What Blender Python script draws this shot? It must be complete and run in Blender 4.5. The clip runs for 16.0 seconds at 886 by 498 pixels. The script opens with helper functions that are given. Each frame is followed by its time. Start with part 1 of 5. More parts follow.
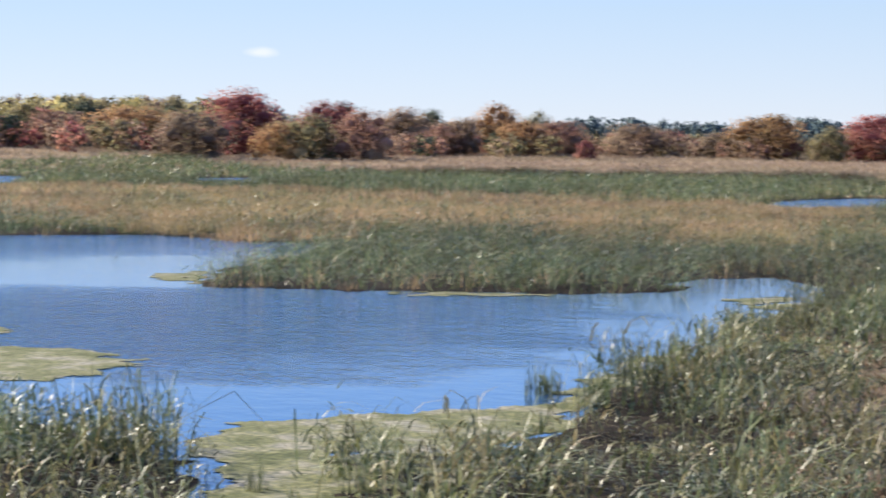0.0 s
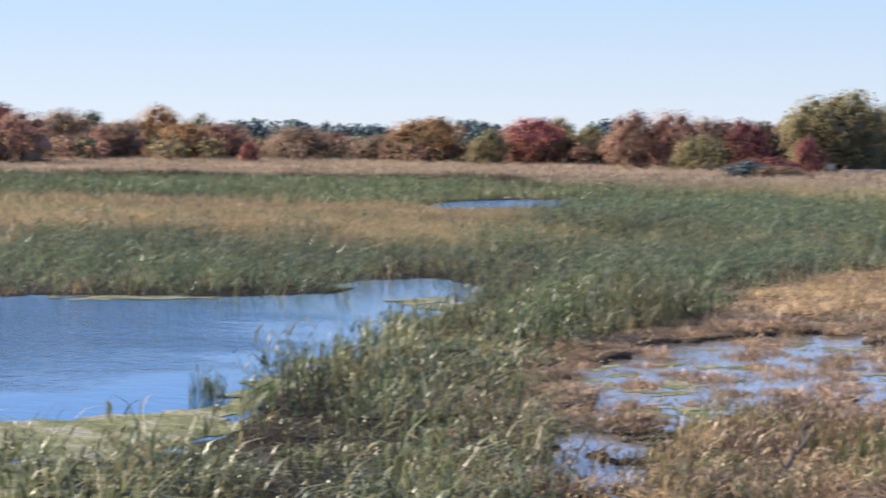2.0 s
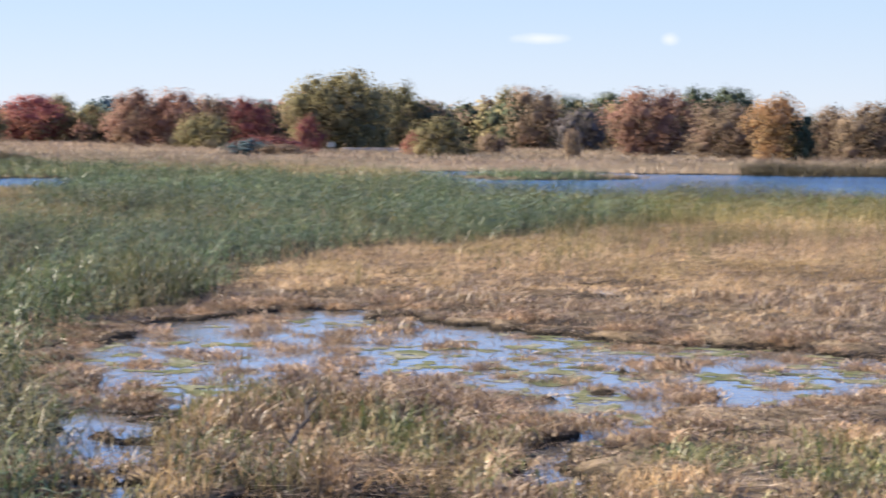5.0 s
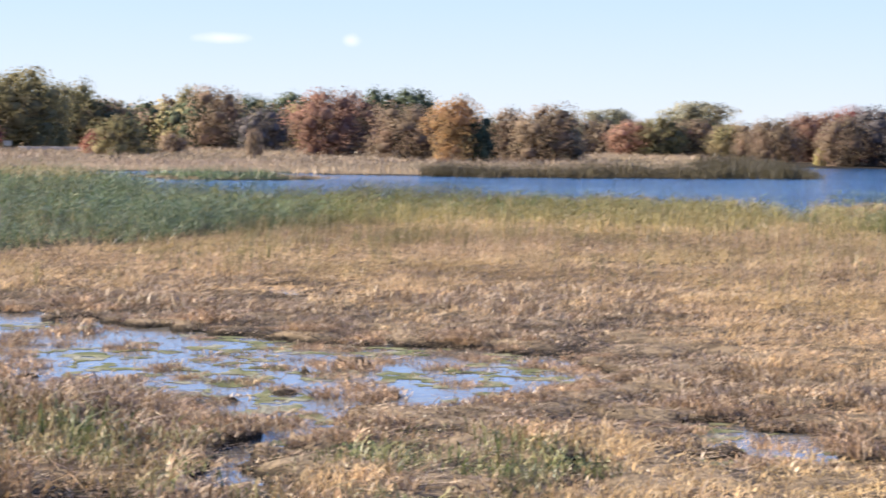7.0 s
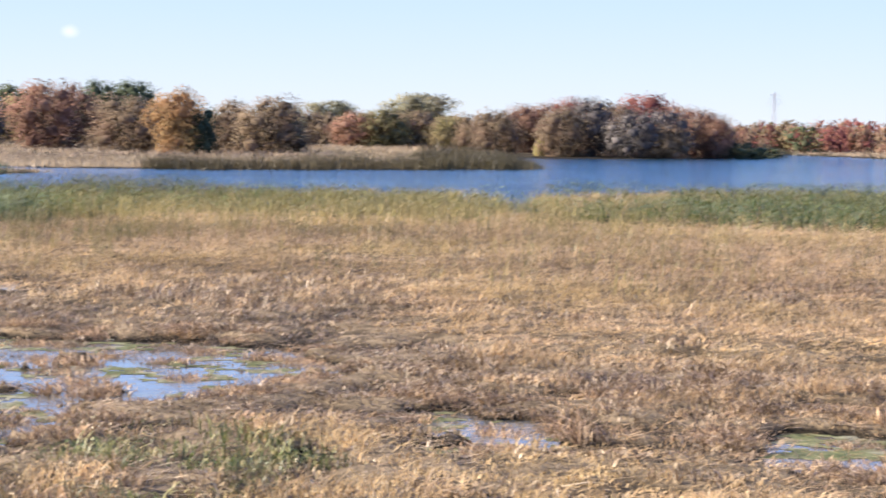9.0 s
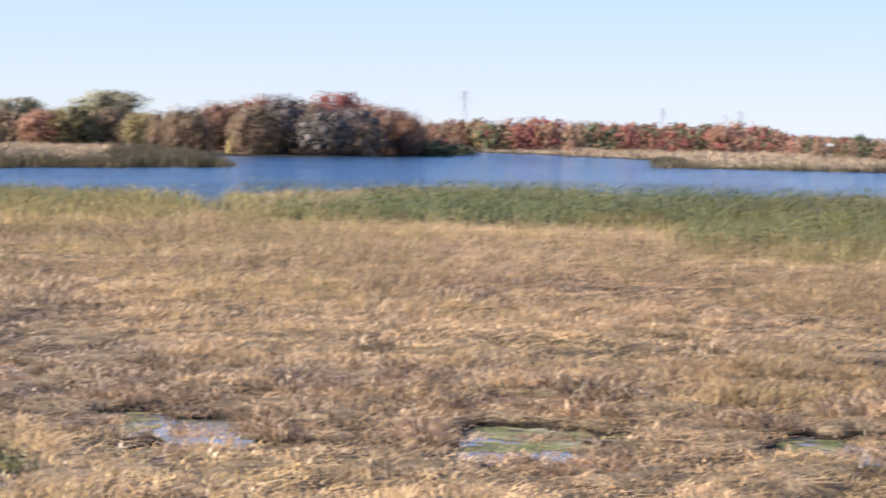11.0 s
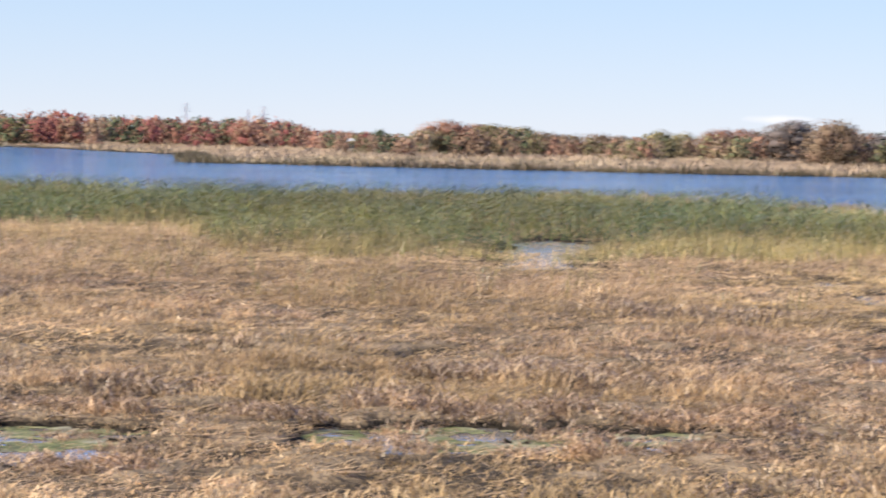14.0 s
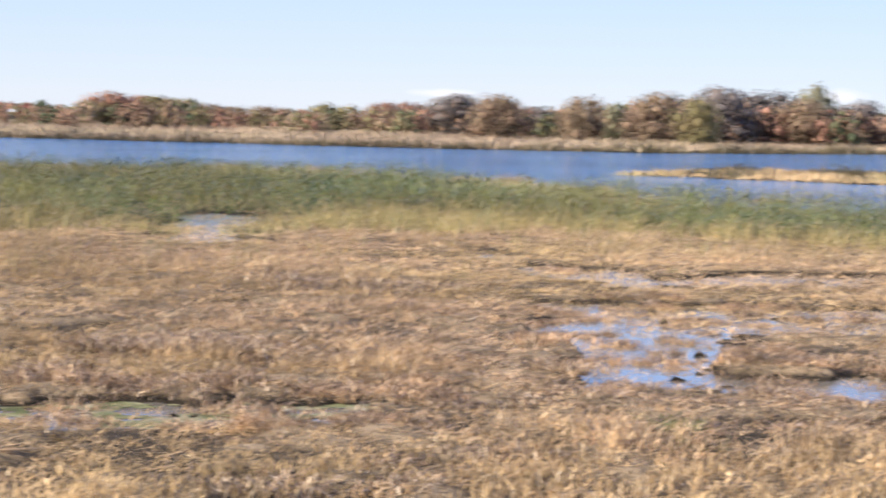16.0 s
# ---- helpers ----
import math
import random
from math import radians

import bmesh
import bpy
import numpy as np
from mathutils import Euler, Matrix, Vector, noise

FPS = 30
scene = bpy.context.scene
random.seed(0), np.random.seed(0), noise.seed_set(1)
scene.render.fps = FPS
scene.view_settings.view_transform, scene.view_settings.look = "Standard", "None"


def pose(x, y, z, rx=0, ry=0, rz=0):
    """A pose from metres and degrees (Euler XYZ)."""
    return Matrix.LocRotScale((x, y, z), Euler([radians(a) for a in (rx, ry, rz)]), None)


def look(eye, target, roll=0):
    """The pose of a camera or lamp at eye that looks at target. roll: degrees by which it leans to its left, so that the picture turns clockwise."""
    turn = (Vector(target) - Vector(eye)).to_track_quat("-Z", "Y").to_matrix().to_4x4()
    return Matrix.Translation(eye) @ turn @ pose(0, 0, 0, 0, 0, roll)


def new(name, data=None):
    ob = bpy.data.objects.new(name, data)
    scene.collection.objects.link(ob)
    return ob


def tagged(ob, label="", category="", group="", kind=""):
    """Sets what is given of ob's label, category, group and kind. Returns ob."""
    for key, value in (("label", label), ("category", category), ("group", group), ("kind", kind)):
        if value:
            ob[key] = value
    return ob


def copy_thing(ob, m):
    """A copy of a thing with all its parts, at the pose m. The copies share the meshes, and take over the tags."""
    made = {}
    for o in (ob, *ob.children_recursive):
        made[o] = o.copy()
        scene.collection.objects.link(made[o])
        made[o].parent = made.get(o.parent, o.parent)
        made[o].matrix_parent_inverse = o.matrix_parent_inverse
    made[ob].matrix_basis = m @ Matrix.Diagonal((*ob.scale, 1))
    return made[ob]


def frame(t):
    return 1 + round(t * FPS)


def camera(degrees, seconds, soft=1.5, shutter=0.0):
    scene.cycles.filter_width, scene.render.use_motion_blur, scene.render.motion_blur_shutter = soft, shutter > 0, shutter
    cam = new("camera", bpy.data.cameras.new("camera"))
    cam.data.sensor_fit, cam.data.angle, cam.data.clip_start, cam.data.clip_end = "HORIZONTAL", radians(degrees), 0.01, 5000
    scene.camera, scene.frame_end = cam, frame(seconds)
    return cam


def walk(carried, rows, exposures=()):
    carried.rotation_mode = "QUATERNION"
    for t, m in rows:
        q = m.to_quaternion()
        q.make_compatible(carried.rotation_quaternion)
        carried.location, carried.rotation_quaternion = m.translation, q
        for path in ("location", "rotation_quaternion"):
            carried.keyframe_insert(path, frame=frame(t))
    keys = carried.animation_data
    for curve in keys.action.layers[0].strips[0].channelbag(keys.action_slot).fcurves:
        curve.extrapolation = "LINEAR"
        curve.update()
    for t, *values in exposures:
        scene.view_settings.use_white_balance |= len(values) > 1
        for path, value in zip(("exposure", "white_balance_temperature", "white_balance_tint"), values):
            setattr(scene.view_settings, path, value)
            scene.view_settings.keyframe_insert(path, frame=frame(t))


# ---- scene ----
# A wide freshwater marsh with ponds, reed beds and autumn woods, seen from a raised lookout 7 m above the water.
EYE = Vector((0.0, 0.0, 7.0))


def polar(az, d, z=0.0):
    """A place by its bearing (degrees clockwise from +y) and its distance on the ground."""
    return Vector((d * math.sin(radians(az)), d * math.cos(radians(az)), z))


# seconds, bearing, degrees downwards, lean
VIEW = (
    (0.0, -35.50, 3.01, 0.21), (0.5, -33.34, 3.05, -0.02), (1.0, -30.77, 2.97, 0.18), (1.5, -28.75, 3.11, 0.16),
    (2.0, -26.29, 2.92, 0.27), (2.5, -24.24, 3.05, 0.11), (3.0, -21.76, 3.20, 0.11), (3.5, -18.79, 3.08, 0.32),
    (3.7, -17.97, 3.07, 0.32), (5.8, -9.36, 3.41, 1.00), (6.0, -8.49, 3.30, 1.16), (6.5, -5.84, 3.26, 0.90),
)
VIEW += (
    (7.0, -4.00, 3.33, 0.88), (7.5, -2.09, 3.22, 0.78), (8.0, 0.07, 3.34, 0.62), (8.5, 2.01, 3.40, 0.95),
    (8.7, 2.61, 3.42, 0.87), (10.8, 11.04, 3.46, 0.76), (11.0, 11.97, 3.41, 0.82), (11.5, 14.37, 3.45, 0.87),
    (12.0, 16.24, 3.57, 0.89), (12.5, 18.07, 3.57, 0.77), (13.0, 20.71, 3.49, 1.05), (13.5, 23.21, 3.52, 1.10),
)
VIEW += (
    (14.0, 24.97, 3.34, 1.14), (14.5, 27.32, 3.53, 1.24), (15.0, 29.48, 3.72, 1.21), (15.5, 31.39, 3.86, 1.29),
    (16.0, 34.13, 3.89, 1.50),
)
cam = camera(23.93, 16.0, soft=1.6, shutter=0.72)
walk(cam, [(t, look(EYE, EYE + polar(az, 100.0, -100.0 * math.tan(radians(down))), lean)) for t, az, down, lean in VIEW],
     exposures=[(0.0, 1.58), (3.7, 1.58), (6.5, 1.75), (8.7, 1.78), (10.8, 1.72), (12.5, 1.61), (15.0, 1.61), (16.0, 1.66)])

# ---- daylight ----
SUN_AZ, SUN_EL = -94.0, 32.0
world = bpy.data.worlds.new("sky")
scene.world = world
world.use_nodes = True
nt = world.node_tree
nt.nodes.clear()
sky = nt.nodes.new("ShaderNodeTexSky")
sky.sky_type, sky.sun_disc = "NISHITA", False
sky.sun_elevation, sky.sun_rotation = radians(SUN_EL), radians(-SUN_AZ)
sky.altitude, sky.air_density, sky.dust_density, sky.ozone_density = 0, 0.7, 0.0, 3.0
bg = nt.nodes.new("ShaderNodeBackground")
bg.inputs["Strength"].default_value = 0.054
out = nt.nodes.new("ShaderNodeOutputWorld")
tint = nt.nodes.new("ShaderNodeMix")
tint.data_type, tint.blend_type = "RGBA", "MULTIPLY"
tint.inputs[0].default_value = 1.0
tint.inputs[7].default_value = (2.5, 2.35, 2.6, 1)
nt.links.new(sky.outputs[0], tint.inputs[6])
coord = nt.nodes.new("ShaderNodeTexCoord")
puff = nt.nodes.new("ShaderNodeTexNoise")
puff.inputs["Scale"].default_value, puff.inputs["Detail"].default_value = 60.0, 4.0
nt.links.new(coord.outputs["Generated"], puff.inputs["Vector"])
# pale haze low over the land, thinning out upwards
rise = nt.nodes.new("ShaderNodeSeparateXYZ")
nt.links.new(coord.outputs["Generated"], rise.inputs[0])
haze = nt.nodes.new("ShaderNodeValToRGB")
haze_stops = ((0.0, (0.53, 0.58, 0.67)), (0.064, (0.41, 0.53, 0.68)), (0.095, (0.31, 0.55, 1.02)), (0.19, (0.21, 0.46, 1.06)), (0.42, (0.10, 0.27, 0.80)))
haze.color_ramp.elements.new(0.5)
haze.color_ramp.elements.new(0.6)
haze.color_ramp.elements.new(0.7)
for e_, (pos_, col_) in zip(haze.color_ramp.elements, haze_stops):
    e_.position, e_.color = pos_, (*col_, 1)
thin = nt.nodes.new("ShaderNodeValToRGB")
thin.color_ramp.elements.new(0.5)
for e_, (pos_, v_) in zip(thin.color_ramp.elements, ((0.10, 0.94), (0.30, 0.82), (0.55, 0.0))):
    e_.position, e_.color = pos_, (v_, v_, v_, 1)
nt.links.new(rise.outputs["Z"], haze.inputs[0])
nt.links.new(rise.outputs["Z"], thin.inputs[0])
glow = nt.nodes.new("ShaderNodeVectorMath")
glow.operation = "SCALE"
glow.inputs["Scale"].default_value = 7.7
nt.links.new(haze.outputs[0], glow.inputs[0])
low = nt.nodes.new("ShaderNodeMix")
low.data_type = "RGBA"
nt.links.new(thin.outputs[0], low.inputs[0])
nt.links.new(tint.outputs[2], low.inputs[6])
nt.links.new(glow.outputs[0], low.inputs[7])
sky_col = low.outputs[2]
# small clouds: bearing, height, half width and half thickness in degrees
for az_, up_, w_, h_ in ((-40.5, 2.34, 0.63, 0.18), (-10.1, 2.33, 0.92, 0.20), (-6.6, 2.32, 0.34, 0.26), (34.0, 0.37, 1.26, 0.16), (44.9, 0.54, 0.87, 0.26)):
    mp = nt.nodes.new("ShaderNodeMapping")
    mp.vector_type = "TEXTURE"
    c = polar(az_, math.cos(radians(up_)), math.sin(radians(up_)))
    mp.inputs["Location"].default_value = c
    mp.inputs["Rotation"].default_value = (0, 0, radians(-az_))
    mp.inputs["Scale"].default_value = (math.tan(radians(w_)), 1.0, math.tan(radians(h_)))
    nt.links.new(coord.outputs["Generated"], mp.inputs[0])
    far_ = nt.nodes.new("ShaderNodeVectorMath")
    far_.operation = "LENGTH"
    nt.links.new(mp.outputs[0], far_.inputs[0])
    add = nt.nodes.new("ShaderNodeMath")
    add.operation = "MULTIPLY_ADD"
    add.inputs[1].default_value = -1.1
    nt.links.new(puff.outputs["Fac"], add.inputs[0])
    nt.links.new(far_.outputs["Value"], add.inputs[2])
    fade = nt.nodes.new("ShaderNodeMapRange")
    fade.inputs["From Min"].default_value, fade.inputs["From Max"].default_value = 0.35, -0.35
    fade.inputs["To Min"].default_value, fade.inputs["To Max"].default_value = 0.0, 0.34
    nt.links.new(add.outputs[0], fade.inputs["Value"])
    layer = nt.nodes.new("ShaderNodeMix")
    layer.data_type = "RGBA"
    layer.inputs[7].default_value = (8.3, 7.6, 7.8, 1)
    nt.links.new(fade.outputs["Result"], layer.inputs[0])
    nt.links.new(sky_col, layer.inputs[6])
    sky_col = layer.outputs[2]
nt.links.new(sky_col, bg.inputs[0])
nt.links.new(bg.outputs[0], out.inputs[0])
lamp = bpy.data.lights.new("sun", "SUN")
lamp.energy, lamp.angle, lamp.color = 5.0, radians(0.5), (1.0, 0.90, 0.765)
sun = new("sun", lamp)
sun.matrix_world = look(polar(SUN_AZ, 100.0, 100.0 * math.tan(radians(SUN_EL))), (0, 0, 0))


# ---- materials ----
def node_mat(name):
    m = bpy.data.materials.new(name)
    m.use_nodes = True
    t = m.node_tree
    t.nodes.clear()
    return m, t, t.nodes.new("ShaderNodeOutputMaterial")


def ramp(t, fac, stops):
    r = t.nodes.new("ShaderNodeValToRGB")
    e = r.color_ramp.elements
    while len(e) < len(stops):
        e.new(0.5)
    for k, (pos, col) in enumerate(stops):
        e[k].position, e[k].color = pos, (*col, 1)
    t.links.new(fac, r.inputs[0])
    return r.outputs[0]


def noise_fac(t, scale, detail=3.0, stretch=(1, 1, 1)):
    c = t.nodes.new("ShaderNodeTexCoord")
    mp = t.nodes.new("ShaderNodeMapping")
    mp.inputs["Scale"].default_value = stretch
    n = t.nodes.new("ShaderNodeTexNoise")
    n.inputs["Scale"].default_value, n.inputs["Detail"].default_value = scale, detail
    t.links.new(c.outputs["Object"], mp.inputs[0])
    t.links.new(mp.outputs[0], n.inputs["Vector"])
    return n.outputs["Fac"]


def mix_col(t, fac, a, b, mode="MIX"):
    m = t.nodes.new("ShaderNodeMix")
    m.data_type, m.blend_type = "RGBA", mode
    if isinstance(fac, float):
        m.inputs[0].default_value = fac
    else:
        t.links.new(fac, m.inputs[0])
    t.links.new(a, m.inputs[6])
    t.links.new(b, m.inputs[7])
    return m.outputs[2]


def plant_mat(name, cols, patch, patch_scale=0.06, glow_through=0.3, fine=0.5, rough=0.45, shine=0.4, clump=0.0):
    """Leaves or blades: each island its own tone out of cols, drifting in patches towards the colours of patch."""
    m, t, o = node_mat(name)
    g = t.nodes.new("ShaderNodeNewGeometry")
    n = len(cols) - 1
    a = ramp(t, g.outputs["Random Per Island"], [(k / n, c) for k, c in enumerate(cols)])
    k = len(patch) - 1
    b = ramp(t, g.outputs["Random Per Island"], [(i / k, c) for i, c in enumerate(patch)])
    f1 = ramp(t, noise_fac(t, patch_scale, 4.0), [(0.44, (0, 0, 0)), (0.60, (1, 1, 1))])
    col = mix_col(t, f1, a, b)
    tone = ramp(t, noise_fac(t, fine, 2.0), [(0.3, (0.72, 0.72, 0.72)), (0.7, (1.2, 1.2, 1.2))])
    col = mix_col(t, 1.0, col, tone, "MULTIPLY")
    # light and dark lumps in the colour paint the shading between clumps
    if clump:
        lump = ramp(t, noise_fac(t, 1.0, 3.0, (1, 1, 0.6)), [(0.36, (1 - clump,) * 3), (0.64, (1 + 0.75 * clump,) * 3)])
        col = mix_col(t, 1.0, col, lump, "MULTIPLY")
    broad = ramp(t, noise_fac(t, 0.022, 3.0, (1, 2, 1)), [(0.38, (0.70, 0.67, 0.66)), (0.62, (1.14, 1.13, 1.08))])
    col = mix_col(t, 1.0, col, broad, "MULTIPLY")
    oi = t.nodes.new("ShaderNodeObjectInfo")
    col = mix_col(t, 1.0, col, ramp(t, oi.outputs["Random"], [(0.0, (0.78, 0.8, 0.8)), (1.0, (1.2, 1.16, 1.12))]), "MULTIPLY")
    d = t.nodes.new("ShaderNodeBsdfPrincipled")
    d.inputs["Roughness"].default_value = rough
    d.inputs["Specular IOR Level"].default_value = shine
    tr = t.nodes.new("ShaderNodeBsdfTranslucent")
    mx = t.nodes.new("ShaderNodeMixShader")
    mx.inputs[0].default_value = glow_through
    t.links.new(col, d.inputs["Base Color"])
    t.links.new(col, tr.inputs[0])
    t.links.new(d.outputs[0], mx.inputs[1])
    t.links.new(tr.outputs[0], mx.inputs[2])
    t.links.new(mx.outputs[0], o.inputs[0])
    return m


def plain_mat(name, a, b, scale=1.0, rough=0.8, bump=0.0, bump_scale=20.0, shine=0.4):
    m, t, o = node_mat(name)
    d = t.nodes.new("ShaderNodeBsdfPrincipled")
    d.inputs["Roughness"].default_value = rough
    d.inputs["Specular IOR Level"].default_value = shine
    t.links.new(ramp(t, noise_fac(t, scale, 5.0), [(0.35, a), (0.65, b)]), d.inputs["Base Color"])
    if bump:
        bp = t.nodes.new("ShaderNodeBump")
        bp.inputs["Distance"].default_value = bump
        t.links.new(noise_fac(t, bump_scale, 3.0), bp.inputs["Height"])
        t.links.new(bp.outputs[0], d.inputs["Normal"])
    t.links.new(d.outputs[0], o.inputs[0])
    return m


def water_mat(name, chop, least, body, gust=False):
    m, t, o = node_mat(name)
    d = t.nodes.new("ShaderNodeBsdfPrincipled")
    d.inputs["Base Color"].default_value = (*body, 1)
    d.inputs["Roughness"].default_value = 0.08
    d.inputs["IOR"].default_value = 1.33
    # breeze: patches of ripples between sheltered water
    wind = ramp(t, noise_fac(t, 0.022, 2.0, (1, 1.6, 1)), [(0.46, (least, least, least)), (0.62, (1, 1, 1))])
    if gust:
        # the pond lies sheltered but for one gust in its middle
        g = t.nodes.new("ShaderNodeNewGeometry")
        spread = []
        for centre, inner, outer, rough_edge in ((polar(-44.5, 80), 10.0, 22.0, 16.0), (polar(-34, 85), 42.0, 58.0, 10.0)):
            away = t.nodes.new("ShaderNodeVectorMath")
            away.operation = "DISTANCE"
            away.inputs[1].default_value = centre
            t.links.new(g.outputs["Position"], away.inputs[0])
            uneven = t.nodes.new("ShaderNodeMath")
            uneven.operation = "MULTIPLY_ADD"
            uneven.inputs[1].default_value = rough_edge
            t.links.new(noise_fac(t, 0.09, 3.0, (1, 2.2, 1)), uneven.inputs[0])
            t.links.new(away.outputs["Value"], uneven.inputs[2])
            near = t.nodes.new("ShaderNodeMapRange")
            near.inputs["From Min"].default_value, near.inputs["From Max"].default_value = inner + rough_edge / 2, outer + rough_edge / 2
            near.inputs["To Min"].default_value, near.inputs["To Max"].default_value = 1.0, 0.0
            t.links.new(uneven.outputs[0], near.inputs["Value"])
            spread.append(near.outputs["Result"])
        pond = ramp(t, spread[0], [(0.0, (0.06, 0.06, 0.06)), (1.0, (1, 1, 1))])
        wind = mix_col(t, spread[1], wind, pond)
    b1 = t.nodes.new("ShaderNodeBump")
    b1.inputs["Distance"].default_value = chop
    swell = t.nodes.new("ShaderNodeMath")
    swell.operation = "MULTIPLY_ADD"
    swell.inputs[1].default_value = 1.7
    t.links.new(noise_fac(t, 0.75, 2.0, (1, 1.3, 1)), swell.inputs[0])
    t.links.new(noise_fac(t, 2.2, 3.0, (1, 1.6, 1)), swell.inputs[2])
    t.links.new(swell.outputs[0], b1.inputs["Height"])
    t.links.new(wind, b1.inputs["Strength"])
    t.links.new(b1.outputs[0], d.inputs["Normal"])
    t.links.new(d.outputs[0], o.inputs[0])
    return m


def algae_film():
    """Floating algae: olive and yellow-green, with grey scum and tan bits of leaf in it."""
    m, t, o = node_mat("algae")
    d = t.nodes.new("ShaderNodeBsdfPrincipled")
    d.inputs["Roughness"].default_value = 0.8
    d.inputs["Specular IOR Level"].default_value = 0.1
    a = ramp(t, noise_fac(t, 0.7, 4.0), [(0.36, (0.070, 0.078, 0.032)), (0.50, (0.118, 0.120, 0.058)), (0.64, (0.180, 0.172, 0.132))])
    b = ramp(t, noise_fac(t, 5.0, 4.0), [(0.30, (0.45, 0.48, 0.42)), (0.5, (0.95, 0.95, 0.95)), (0.68, (1.5, 1.42, 1.35))])
    t.links.new(mix_col(t, 1.0, a, b, "MULTIPLY"), d.inputs["Base Color"])
    bp = t.nodes.new("ShaderNodeBump")
    bp.inputs["Distance"].default_value = 0.03
    t.links.new(noise_fac(t, 9.0, 3.0), bp.inputs["Height"])
    t.links.new(bp.outputs[0], d.inputs["Normal"])
    t.links.new(d.outputs[0], o.inputs[0])
    return m


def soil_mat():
    """Marsh soil under old litter: pale where dry; close to the water's level wet, and darkened as the shade under the
    reeds.
    """
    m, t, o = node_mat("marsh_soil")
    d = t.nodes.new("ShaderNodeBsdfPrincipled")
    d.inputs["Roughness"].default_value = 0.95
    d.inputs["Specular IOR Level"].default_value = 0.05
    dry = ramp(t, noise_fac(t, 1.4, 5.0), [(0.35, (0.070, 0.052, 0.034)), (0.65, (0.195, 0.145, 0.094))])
    # wet tone, made darker still to paint the shadow line below the reeds
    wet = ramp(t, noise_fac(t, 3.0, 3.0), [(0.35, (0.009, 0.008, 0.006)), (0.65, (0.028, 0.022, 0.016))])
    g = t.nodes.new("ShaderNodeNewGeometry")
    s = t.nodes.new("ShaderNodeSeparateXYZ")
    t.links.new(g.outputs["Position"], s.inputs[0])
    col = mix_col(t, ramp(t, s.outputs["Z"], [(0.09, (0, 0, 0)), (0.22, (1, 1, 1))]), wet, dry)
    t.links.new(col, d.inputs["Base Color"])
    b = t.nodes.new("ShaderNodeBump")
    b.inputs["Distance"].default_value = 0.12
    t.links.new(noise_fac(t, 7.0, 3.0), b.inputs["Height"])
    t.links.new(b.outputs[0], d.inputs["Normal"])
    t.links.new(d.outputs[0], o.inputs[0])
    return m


WATER = water_mat("water", 0.16, 0.6, (0.015, 0.045, 0.095), True)
POOL = water_mat("sheltered_water", 0.02, 0.5, (0.11, 0.10, 0.088))
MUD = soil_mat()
ALGAE = algae_film()
CATTAIL = plant_mat("cattail_leaves", [(0.030, 0.057, 0.026), (0.076, 0.120, 0.052), (0.127, 0.171, 0.081), (0.263, 0.293, 0.189)],
                    [(0.059, 0.075, 0.030), (0.127, 0.144, 0.063), (0.253, 0.228, 0.115)], 0.05, clump=0.68)
NEAR_CATTAIL = plant_mat("cattail_leaves_fading", [(0.036, 0.060, 0.024), (0.098, 0.146, 0.060), (0.195, 0.240, 0.108), (0.310, 0.320, 0.190)],
                         [(0.092, 0.100, 0.038), (0.240, 0.220, 0.096), (0.400, 0.320, 0.172)], 0.16, clump=0.6)
LOW_GREEN = plant_mat("low_green_leaves", [(0.034, 0.050, 0.017), (0.082, 0.104, 0.036), (0.155, 0.160, 0.068), (0.275, 0.248, 0.128)],
                      [(0.138, 0.092, 0.051), (0.241, 0.160, 0.093), (0.396, 0.272, 0.170)], 0.35, clump=0.3)
STRAW = plant_mat("straw", [(0.380, 0.246, 0.138), (0.538, 0.361, 0.207), (0.655, 0.457, 0.272), (0.835, 0.618, 0.385)],
                  [(0.385, 0.264, 0.136), (0.525, 0.368, 0.188), (0.670, 0.490, 0.266)], 0.07, glow_through=0.5, clump=0.3)
DEAD = plant_mat("dead_leaves", [(0.103, 0.062, 0.038), (0.262, 0.170, 0.104), (0.428, 0.297, 0.192), (0.730, 0.575, 0.408)],
                 [(0.142, 0.088, 0.054), (0.333, 0.220, 0.130), (0.610, 0.448, 0.286)], 0.2, clump=0.3)
ORANGE = plant_mat("rusty_marsh_grass", [(0.305, 0.205, 0.108), (0.419, 0.295, 0.165), (0.558, 0.409, 0.251)],
                   [(0.215, 0.187, 0.091), (0.317, 0.259, 0.131), (0.432, 0.337, 0.188)], 0.04)
MEADOW = plant_mat("faded_reeds", [(0.36, 0.265, 0.185), (0.40, 0.295, 0.21), (0.45, 0.335, 0.24)],
                   [(0.31, 0.235, 0.15), (0.36, 0.28, 0.18), (0.41, 0.32, 0.215)], 0.02)
# olive brown, lowered in tone to paint the shade on the bank's front
BANK = plant_mat("bank_reeds", [(0.049, 0.039, 0.019), (0.075, 0.060, 0.030), (0.098, 0.078, 0.040)],
                 [(0.075, 0.058, 0.030), (0.109, 0.084, 0.044), (0.143, 0.109, 0.058)], 0.07)
FRINGE = plant_mat("yellowing_reeds", [(0.200, 0.168, 0.066), (0.300, 0.240, 0.102), (0.420, 0.322, 0.158)],
                   [(0.100, 0.112, 0.042), (0.175, 0.164, 0.068), (0.295, 0.232, 0.105)], 0.08)
SEDGE = plant_mat("green_sedge", [(0.042, 0.070, 0.024), (0.080, 0.114, 0.038), (0.122, 0.148, 0.050), (0.20, 0.205, 0.080)],
                  [(0.078, 0.090, 0.026), (0.145, 0.142, 0.042), (0.24, 0.20, 0.07)], 0.05, clump=0.4)
